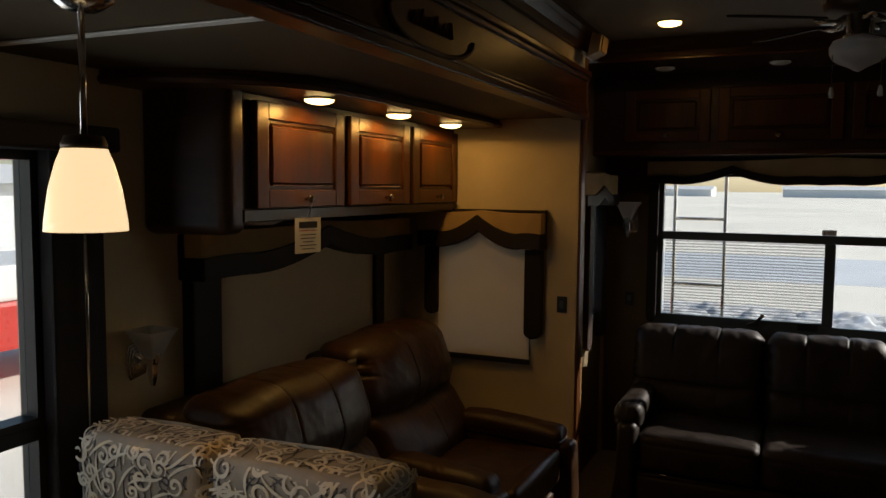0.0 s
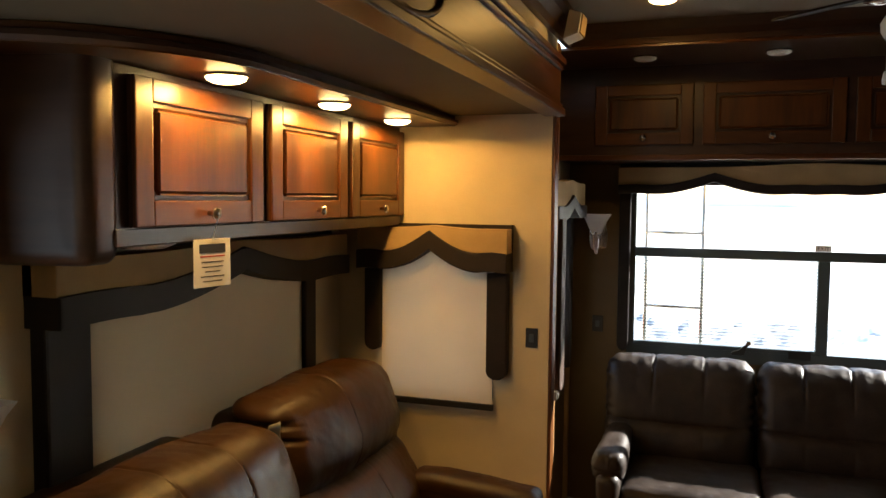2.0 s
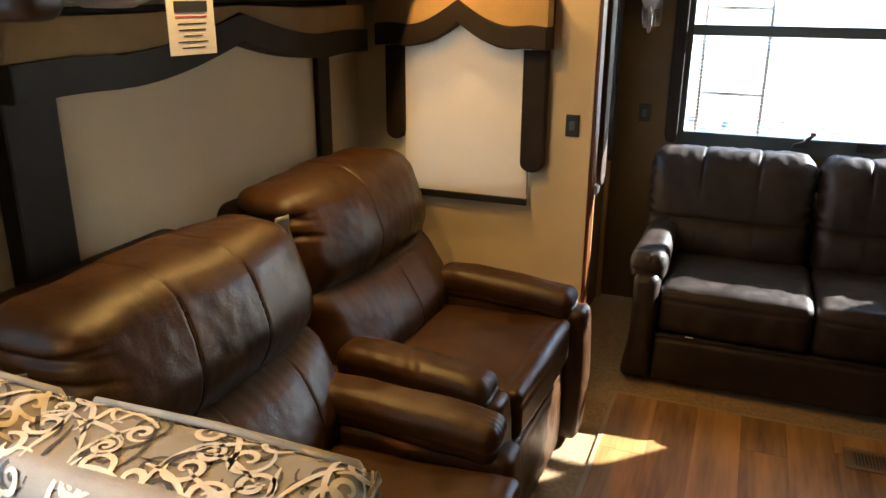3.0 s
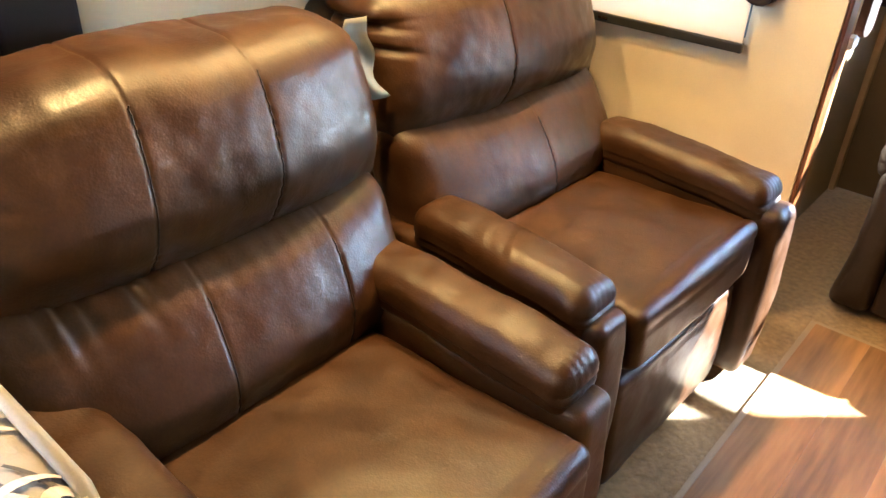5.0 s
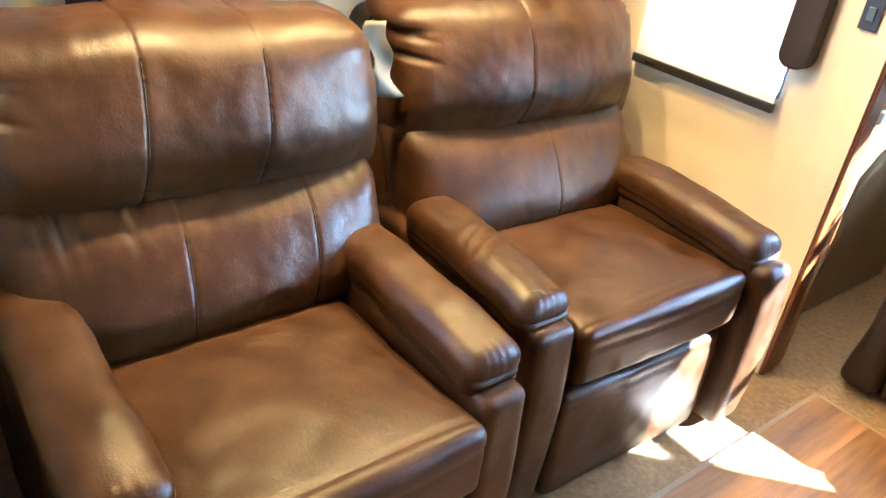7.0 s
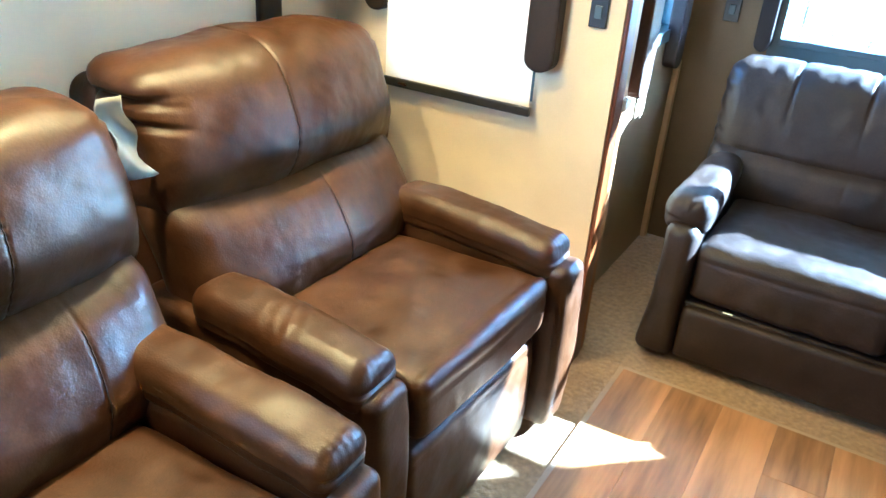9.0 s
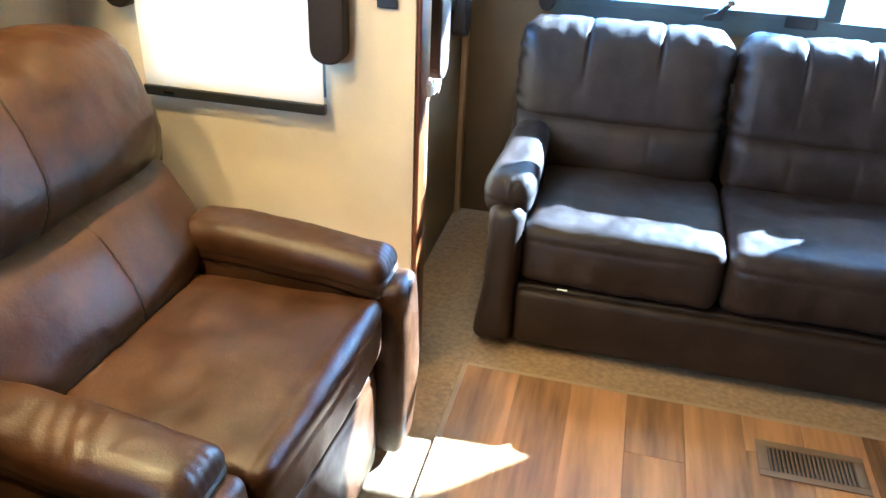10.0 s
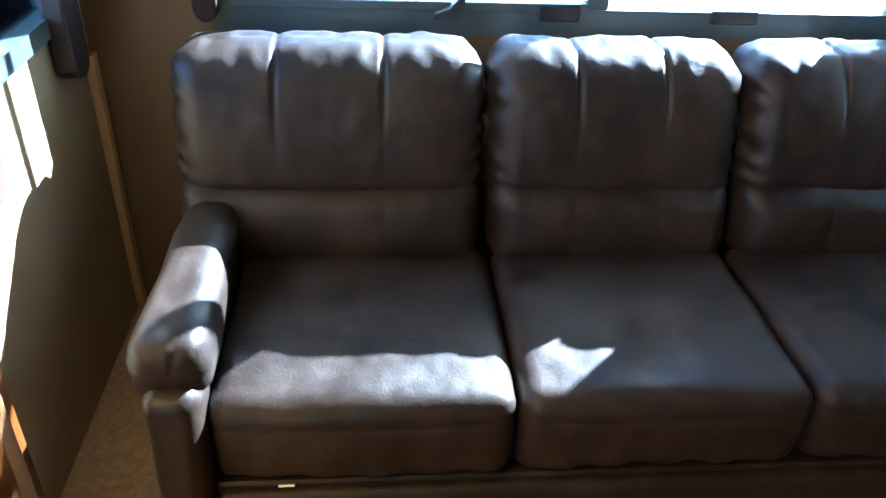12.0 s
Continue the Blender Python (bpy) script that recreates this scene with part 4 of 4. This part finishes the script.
part("printed_mark", box((CX + 0.036, 2.783, 1.452), (CX + 0.0368, 2.867, 1.474)), M_INK, card)
for k, (z, w) in enumerate(((1.442, 0.04), (1.428, 0.036), (1.416, 0.034), (1.404, 0.024), (1.392, 0.038), (1.38, 0.03))):
    part("printed_line", box((CX + 0.036, 2.825 - w, z), (CX + 0.0366, 2.825 + w, z + 0.0026)), M_RED if k == 0 else M_INK, card)
turn = Matrix.Translation((CX + 0.035, 2.826, 0)) @ Matrix.Rotation(radians(-12), 4, "Z") @ Matrix.Translation((-CX - 0.035, -2.826, 0))
for piece in card.children:
    if piece.name.startswith(("sheet", "printed")):
        piece.data.transform(piece.matrix_world.inverted() @ turn @ piece.matrix_world)

# small fixture under the cabinet
uf = tagged(part("under_cabinet_vent", lathe([(0.0, -0.02), (0.05, -0.018), (0.09, 0.0)], 24, (-1.52, 2.78, 1.478)), M_WHITE, smooth=True), "shallow white dome under the cabinet", "fixture")


# ---- wall things ----
def switch(at, axis, out, size, label):
    sw_ = thing("light_switch", at, label, "switch")
    x, y, z = at
    w, h = size

    def bx(hw, hh, d0, d1, b):
        a, c = sorted((out * d0, out * d1))
        return box((x - hw, y + a, z - hh), (x + hw, y + c, z + hh), b, 2) if axis == 1 else box((x + a, y - hw, z - hh), (x + c, y + hw, z + hh), b, 2)
    part("plate", bx(w / 2, h / 2, 0, 0.008, 0.003), M_BLACK, sw_)
    part("rocker", bx(w * 0.2, h * 0.2, 0.008, 0.013, 0.002), M_FRAME, sw_)
    return sw_


switch((-0.825, W, 1.047), 1, -1, (0.048, 0.078), "black rocker switch on the slide-out end wall")
switch((-0.715, R, 0.945), 1, -1, (0.055, 0.085), "bronze switch plate on the rear wall")


def sconce(at, axis, out, label, size=1.0):
    sc = thing("wall_sconce", at, label, "wall lamp", "square glass sconces")
    x, y, z = at

    def tr(bm):
        rot = Matrix.Identity(4) if axis == 1 else Matrix.Rotation(math.pi / 2 if out > 0 else -math.pi / 2, 4, "Z")
        bmesh.ops.transform(bm, matrix=Matrix.Translation(at) @ rot @ Matrix.Diagonal((size, size, size, 1)), verts=bm.verts)
        return bm
    # built to stand out along -y

    def loft(rings, cap=True):
        """Square rings of (half width, half depth, y, height, corner cut), joined one to the next."""
        bm, rows = bmesh.new(), []
        for hx, hy, cy, z, cut in rings:
            c = min(hx, hy) * cut
            pts = [(hx - c, -hy), (hx, -hy + c), (hx, hy - c), (hx - c, hy), (-hx + c, hy), (-hx, hy - c), (-hx, -hy + c), (-hx + c, -hy)]
            rows.append([bm.verts.new((px, cy + py, z)) for px, py in pts])
        for r0, r1 in zip(rows, rows[1:]):
            for i in range(8):
                bm.faces.new((r0[i], r0[(i + 1) % 8], r1[(i + 1) % 8], r1[i]))
        if cap:
            bm.faces.new(rows[0])
            bm.faces.new(rows[-1])
        return bm

    def plate(hw, hh, y0, y1, bulge):
        """A plate with bowed long sides and cut corners, stepped back towards its rim."""
        outline = []
        for i in range(9):
            f = i / 4 - 1
            outline.append((hw + bulge * (1 - f * f), hh * 0.82 * f))
        outline.append((hw * 0.8, hh))
        outline = outline + [(-u, -v) for u, v in outline]
        return prism(outline, 1, y0, y1, 0.0025)
    part("back_plate", tr(plate(0.04, 0.07, -0.008, 0, 0.008)), M_CHROME, sc)
    for k in range(3):
        part("ring", tr(plate(0.034 - 0.008 * k, 0.06 - 0.014 * k, -0.0125 - 0.004 * k, -0.0085 - 0.004 * k, 0.006)), M_CHROME, sc)
    part("arm", tr(loft([(0.016, 0.008, -0.024, -0.012, 0.2), (0.016, 0.024, -0.044, -0.004, 0.2), (0.012, 0.012, -0.072, 0.012, 0.2)])), M_CHROME, sc)
    part("stem", tr(loft([(0.007, 0.007, -0.08, -0.085, 0.2), (0.012, 0.012, -0.08, -0.055, 0.2), (0.014, 0.014, -0.08, -0.008, 0.2), (0.02, 0.02, -0.08, 0.02, 0.2)])), M_CHROME, sc)
    for sx in (-1, 1):
        part("shade_clip", tr(loft([(0.003, 0.008, -0.08, 0.0, 0.2), (0.003, 0.009, -0.08, 0.035, 0.2)])) if sx < 0 else tr(loft([(0.009, 0.003, -0.104, 0.0, 0.2), (0.008, 0.003, -0.106, 0.03, 0.2)])), M_CHROME, sc)
    wide = [(0.021, 0.015), (0.034, 0.045), (0.05, 0.085), (0.068, 0.116)]
    rings = [(h, h, -0.08, z, 0.12) for h, z in wide] + [(h - 0.003, h - 0.003, -0.08, z + 0.001, 0.12) for h, z in wide[::-1]]
    part("shade", tr(loft(rings, False)), M_FROST, sc, "frosted white square flared glass shade")
    return sc


sconce((SX, 2.36, 1.06), 0, 1, "chrome wall sconce with a square frosted shade beside the wide window", 0.85)
sconce((-0.72, R, 1.40), 1, -1, "chrome wall sconce with a square frosted shade beside the rear window")

# ---- pendant over the dinette ----
pe = thing("pendant_lamp", (-0.985, 1.6, SZ), "lit pendant lamp with a cream glass shade on a thin rod", "pendant lamp")
PX, PY = -0.985, 1.6
part("canopy", lathe([(0.0, -0.001), (0.055, -0.001), (0.055, -0.012), (0.03, -0.028), (0.008, -0.03)], 28, (PX, PY, SZ)), M_CHROME, pe, smooth=True)
part("rod", tube([(PX, PY, SZ - 0.03), (PX, PY, 1.665)], 0.006), M_CHROME, pe, smooth=True)
part("cap", lathe([(0.006, 0.016), (0.032, 0.013), (0.038, 0.0), (0.038, -0.01)], 28, (PX, PY, 1.665)), M_BRONZE, pe, smooth=True)
part("shade", lathe([(0.036, 0.0), (0.048, -0.03), (0.060, -0.075), (0.068, -0.13), (0.0695, -0.148), (0.066, -0.148), (0.064, -0.128), (0.056, -0.075), (0.04, -0.02)], 40, (PX, PY, 1.66)),
     M_GLOW, pe, "glowing cream glass shade", smooth=True)
bulb = new("pendant_bulb", bpy.data.lights.new("pendant_bulb", "POINT"))
bulb.data.energy, bulb.data.color, bulb.data.shadow_soft_size = 2.2, WARM, 0.02
bulb.matrix_world = Matrix.Translation((PX, PY, 1.57))

structure("trim_ceiling_batten", box((SX, 1.845, SZ - 0.006), (-0.79, 1.875, SZ - 0.001), 0.002), M_WHITE, "pale batten across the low ceiling", "batten")

# ---- rear overhead cabinets ----
RY = 4.915
rc = thing("overhead_cabinet", (0.34, 5.1, 1.77), "long cherry overhead cabinet above the rear window", "cabinet")
part("body", box((LX + 0.002, RY, 1.775), (RX - 0.002, R - 0.001, 2.24), 0.002), M_DARKWOOD, rc)
part("lower_rail", box((LX + 0.002, RY - 0.012, 1.775), (RX - 0.002, RY, 1.80), 0.004, 2), M_WOODX, rc)
for u0, u1 in ((-0.70, -0.26), (-0.22, 0.36), (0.40, 0.98), (1.02, 1.5)):
    frame_door(1, RY, -1, u0, u1, 1.845, 2.12, rc, (u0 + u1) / 2, 1.875, stile=0.055)
structure("trim_header", prism([(4.42, 2.215), (4.425, 2.24), (4.40, 2.26), (4.385, CZ - 0.001), (4.46, CZ - 0.001), (4.46, 2.215)], 0, -0.755, RX - 0.001), M_DARKWOOD,
          "dark wooden crown header across the ceiling", "moulding")
structure("trim_soffit_rear", box((LX + 0.001, 4.46, 2.205), (RX - 0.001, R - 0.001, 2.214)), M_DARKWOOD, "dark wooden soffit above the rear cabinets", "soffit")
structure("trim_soffit_edge", box((LX + 0.001, 4.425, 2.203), (RX - 0.001, 4.459, 2.2145), 0.002), M_WOODX, "wooden edge of the rear soffit", "trim")
for x in (-0.46, 0.07):
    puck("puck_light", (x, 4.66, 2.204), False, "unlit white puck light in the rear soffit")
ht = thing("hang_tag", (0.69, RY - 0.05, 1.72), "dark printed hang tag on a rear cabinet knob", "tag")
part("sheet", box((0.64, RY - 0.045, 1.66), (0.745, RY - 0.043, 1.80), 0.0005), M_INK, ht)
for z in (1.68, 1.695, 1.715, 1.73, 1.76):
    part("printed_line", box((0.655, RY - 0.0462, z), (0.73, RY - 0.0451, z + 0.007)), M_PAPER, ht)
part("string", tube([(0.69, RY - 0.05, 1.875), (0.69, RY - 0.044, 1.80)], 0.0012, 5), M_PAPER, ht)

# ---- ceiling fan ----
FX, FY = 0.327, 3.55
fan = thing("ceiling_fan", (FX, FY, CZ), "ceiling fan with dark blades, nickel fittings and a white glass globe", "ceiling fan")
part("mount", lathe([(0.0, 0), (0.1, -0.001), (0.1, -0.018), (0.08, -0.03)], 32, (FX, FY, CZ)), M_CHROME, fan, smooth=True)
part("motor", lathe([(0.02, 0.055), (0.1, 0.05), (0.112, 0.03), (0.112, -0.03), (0.1, -0.045), (0.05, -0.052), (0.0, -0.053)], 36, (FX, FY, 2.225)), M_BRONZE, fan, "dark motor housing", True)
for k in range(10):
    a = 2 * math.pi * (k + 0.5) / 10
    bm = box((-0.012, -0.002, -0.016), (0.012, 0.004, 0.016), 0.002)
    bmesh.ops.transform(bm, matrix=Matrix.Translation((FX + 0.112 * math.cos(a), FY + 0.112 * math.sin(a), 2.222)) @ Matrix.Rotation(a - math.pi / 2, 4, "Z"), verts=bm.verts)
    part("motor_vent", bm, M_CHROME, fan)
part("stem", lathe([(0.034, 0.01), (0.04, 0.0), (0.041, -0.066), (0.052, -0.072), (0.052, -0.084), (0.0, -0.084)], 32, (FX, FY, 2.175)), M_CHROME, fan, smooth=True)
part("globe", lathe([(r * 1.42, z * 1.42) for r, z in ((0.036, 0.03), (0.055, 0.024), (0.063, 0.010), (0.062, -0.006), (0.054, -0.02), (0.038, -0.030), (0.02, -0.038), (0.009, -0.045), (0.0, -0.049))],
                     40, (FX, FY, 2.055)), M_FROST, fan, "white glass globe", smooth=True)
for k in range(5):
    a = radians(207.7) + k * 2 * math.pi / 5
    rot = Matrix.Translation((FX, FY, 2.155)) @ Matrix.Rotation(a, 4, "Z")
    br = tube([(0.05, 0, 0.012), (0.085, 0.012, -0.012), (0.12, 0.014, -0.012), (0.155, 0.0, -0.004)], 0.007)
    tube([(0.05, 0, 0.012), (0.085, -0.012, -0.012), (0.12, -0.014, -0.012), (0.155, 0.0, -0.004)], 0.007, bm=br)
    bmesh.ops.transform(br, matrix=rot, verts=br.verts)
    part("blade_iron", br, M_CHROME, fan, smooth=True)
    outline = [(0.13, -0.038), (0.2, -0.055), (0.36, -0.062), (0.43, -0.05), (0.452, 0.0), (0.43, 0.05), (0.36, 0.062), (0.2, 0.055), (0.13, 0.038)]
    bl = prism(outline, 2, 0, 0.007, 0.002)
    bmesh.ops.transform(bl, matrix=rot @ Matrix.Rotation(radians(-11), 4, "X"), verts=bl.verts)
    part("blade", bl, M_BLADE, fan)
for dx in (-0.078, 0.066):
    pc = part("pull_chain", tube([(FX + dx, FY - 0.03, 2.06), (FX + dx, FY - 0.03, 1.935)], 0.0016, 5), M_CHROME, fan)
    part("pull_knob", lathe([(0.0, 0.036), (0.005, 0.033), (0.009, 0.012), (0.008, 0.0), (0.0, -0.002)], 12, (FX + dx, FY - 0.03, 1.902)), M_WHITE, pc, smooth=True)

# ---- speaker ----
spk = thing("speaker", (-0.66, 4.1, 2.2), "small pale corner speaker under the ceiling", "speaker")
part("cabinet", prism([(-0.70, 2.17), (-0.645, 2.19), (-0.635, 2.262), (-0.679, 2.274)], 1, 4.02, 4.14, 0.004), M_WHITE, spk)
part("grille", prism([(-0.643, 2.193), (-0.638, 2.193), (-0.629, 2.258), (-0.634, 2.258)], 1, 4.03, 4.13, 0.001), M_TANPAD, spk)

# ---- plaque on the fascia ----
pl = thing("name_plaque", (-0.73, 2.5, 2.0), "bronze plaque with scrollwork on the fascia", "plaque")
arc = [(2.50 + 0.26 * math.cos(a), 2.015 + 0.072 * math.sin(a)) for a in [2 * math.pi * k / 40 for k in range(40)]]
part("plate", prism(arc, 0, -0.7355, -0.729, 0.002), M_WOODX, pl)
bm = tube([(-0.728, y, z) for y, z in arc[8:] + arc[:-7]][:33], 0.008, 6)
part("rim", bm, M_BRONZE, pl, smooth=True)
for k in range(6):
    part("raised_mark", tube([(-0.727, 2.36 + 0.045 * k, 2.0), (-0.726, 2.375 + 0.045 * k, 2.03 + 0.01 * (k % 2)), (-0.727, 2.385 + 0.045 * k, 2.0)], 0.004, 6), M_BRONZE, pl, smooth=True)

# ---- small things by the slide-out post ----
tagged(part("door_catch", prism([(W + 0.066, 0.79), (W + 0.116, 0.79), (W + 0.121, 0.81), (W + 0.086, 0.825), (W + 0.066, 0.82)], 0, -0.749, -0.735, 0.003), M_WHITE), "small pale plastic catch on the wooden post", "catch")

tagged(part("sofa_label", box((-0.38, 4.352, 0.224), (-0.35, 4.356, 0.2285), 0.001), M_PAPER), "small white fabric label at the sofa seat edge", "label")

# ---- floor vent ----
vt = thing("floor_vent", (0.31, 4.06, 0), "brown metal floor register set into the wood floor", "floor vent")
for a, b in (((0.185, 4.0), (0.445, 4.022)), ((0.185, 4.11), (0.445, 4.132)), ((0.185, 4.0221), (0.212, 4.1099)), ((0.418, 4.0221), (0.445, 4.1099))):
    part("vent_frame", box((a[0], a[1], 0.0045), (b[0], b[1], 0.0085), 0.001), M_REGISTER, vt)
part("damper", box((0.2125, 4.0225, 0.0042), (0.4175, 4.1095, 0.0050)), M_BLACK, vt)
for i in range(19):
    x = 0.2145 + i * 0.0107
    part("slat", box((x, 4.0225, 0.0052), (x + 0.0045, 4.1095, 0.008)), M_REGISTER, vt)

# ---- unseen window added in the right wall for soft cool light, shade closed ----
rw = thing("window_right_added", (RX, 4.77, 0.86), "unseen side window added for cool light, behind a closed pale shade", "window", kind="structure")
for nm, a, b in (("window_sill", (RX - 0.012, 4.37, 0.82), (RX - 0.001, 5.17, 0.86)), ("window_frame", (RX - 0.012, 4.37, 1.62), (RX - 0.001, 5.17, 1.66)),
                 ("window_frame", (RX - 0.012, 4.37, 0.861), (RX - 0.001, 4.42, 1.619)), ("window_frame", (RX - 0.012, 5.12, 0.861), (RX - 0.001, 5.17, 1.619))):
    part(nm, box(a, b, 0.002), M_FRAME, rw)
part("shade", box((RX + 0.02, 4.421, 0.861), (RX + 0.022, 5.119, 1.619)), M_SHADEPALE, rw, "closed pale roller shade")

# ---- outside ----
structure("ground", box((-900, -900, -1.0), (900, 900, -0.95)), M_FIELD, "pale dry field reaching the horizon", "ground")
structure("road", box((-300, 24, -0.95), (300, 33, -0.946)), M_ROAD, "pale grey road behind the trailer", "road")
rng = random.Random(11)
bank = bmesh.new()
bmesh.ops.create_grid(bank, x_segments=230, y_segments=90, size=0.5)
for v in bank.verts:
    px, py = v.co.x * 22 + 1, 16.2 + v.co.y * 7.5
    lumps = abs(noise.noise(Vector((px * 1.1, py * 1.1, 0)))) * 0.7 + abs(noise.noise(Vector((px * 3.1, py * 3.1, 5)))) * 0.6 + 0.25 * noise.noise(Vector((px * 7, py * 7, 2)))
    hh = 0.36 * math.exp(-((py - 16.4) / 2.0) ** 2) * (0.25 + lumps) - 0.03
    v.co = (px, py, -0.97 + max(0.0, hh))
bank_ob = structure("snow_bank", bank, M_SNOW, "lumpy bank of old snow and gravel", "snow")
bank_ob.data.polygons.foreach_set("use_smooth", [True] * len(bank_ob.data.polygons))
for k, (bx, bw_, bh_) in enumerate(((-120, 40, 3.2), (-40, 26, 2.6), (14, 34, 2.8), (100, 50, 3.5))):
    hb = thing("far_building", (bx, 300, -0.95), "low pale building far across the field", "building", "far buildings")
    part("wall", box((bx - bw_ / 2, 300, -0.95), (bx + bw_ / 2, 320, -0.95 + bh_)), M_SIDING, hb)
    part("roof", prism([(299, -0.95 + bh_), (321, -0.95 + bh_), (310, 0.3 + bh_)], 0, bx - bw_ / 2 - 0.4, bx + bw_ / 2 + 0.4), M_SIDING, hb)
hs = thing("long_building", (-22, 10, -0.95), "long grey building with horizontal siding", "building")
part("wall", box((-30, -10, -0.95), (-22, 34, 1.6)), M_SIDING, hs)
for k in range(13):
    part("siding_board", box((-21.999, -10, -0.75 + 0.18 * k), (-21.97, 34, -0.61 + 0.18 * k)), M_ROAD, hs)
part("roof", prism([(-30.4, 1.6), (-21.5, 1.6), (-26, 2.3)], 1, -10.4, 34.4), M_WHITE, hs)
lad = thing("roof_ladder", (-0.345, 5.42, -0.3), "thin metal ladder on the outside of the rear wall", "ladder")
for x in (-0.205, -0.49):
    part("rail", tube([(x, 5.42, -0.6), (x, 5.42, 2.4)], 0.011), M_CHROME, lad, smooth=True)
    for z in (0.5, 2.0):
        part("bracket", tube([(x, 5.29, z), (x, 5.42, z)], 0.008), M_CHROME, lad, smooth=True)
for z in (0.64, 1.03, 1.42, 1.81):
    part("rung", tube([(-0.49, 5.42, z), (-0.205, 5.42, z)], 0.010), M_CHROME, lad, smooth=True)
tr = thing("red_trailer", (-9, 7, -0.9), "red and white trailer parked outside", "trailer")
part("body", box((-10.5, 3, -0.45), (-8.5, 11, 0.15), 0.05, 2), M_TRUCK, tr)
part("upper", box((-10.45, 3.05, 0.15), (-8.55, 10.95, 0.6), 0.05, 2), M_WHITE, tr)
for y in (4.5, 9.0):
    wl = lathe([(0.0, -0.12), (0.34, -0.12), (0.42, -0.06), (0.42, 0.06), (0.34, 0.12), (0.0, 0.12)], 28)
    bmesh.ops.transform(wl, matrix=Matrix.Translation((-8.55, y, -0.53)) @ Matrix.Rotation(math.pi / 2, 4, "Y"), verts=wl.verts)
    part("wheel", wl, M_BLACK, tr, smooth=True)

# ---- floor pieces ----
edge = thing("trim_floor_edging", (-0.6, 3.5, 0), "narrow strip between carpet and wood floor", "trim", kind="structure")
part("strip", box((-0.615, FRONT, -0.004), (-0.60, 4.235, 0.003), 0.001), M_STRIP, edge)
part("strip", box((-0.60, 4.225, -0.004), (RX, 4.24, 0.003), 0.001), M_STRIP, edge)
rng = random.Random(4)
plank_mesh = {}
PW = 0.152
x = -0.60
while x < RX:
    x1 = min(x + PW, RX)
    y = FRONT - rng.uniform(0, 0.9)
    while y < 4.225:
        ln = rng.choice((0.7, 0.92, 1.1))
        ya, yb = max(y, FRONT), min(y + ln, 4.225)
        if yb - ya > 0.01:
            bm = box((0.0002, 0.0002, 0), (x1 - x - 0.0002, yb - ya - 0.0002, 0.008), 0.0006)
            pk = part("plank", bm, M_PLANK, floor)
            pk.matrix_parent_inverse = Matrix.Identity(4)
            pk.matrix_basis = Matrix.Translation((x, ya, -0.0045))
        y += ln
    x = x1
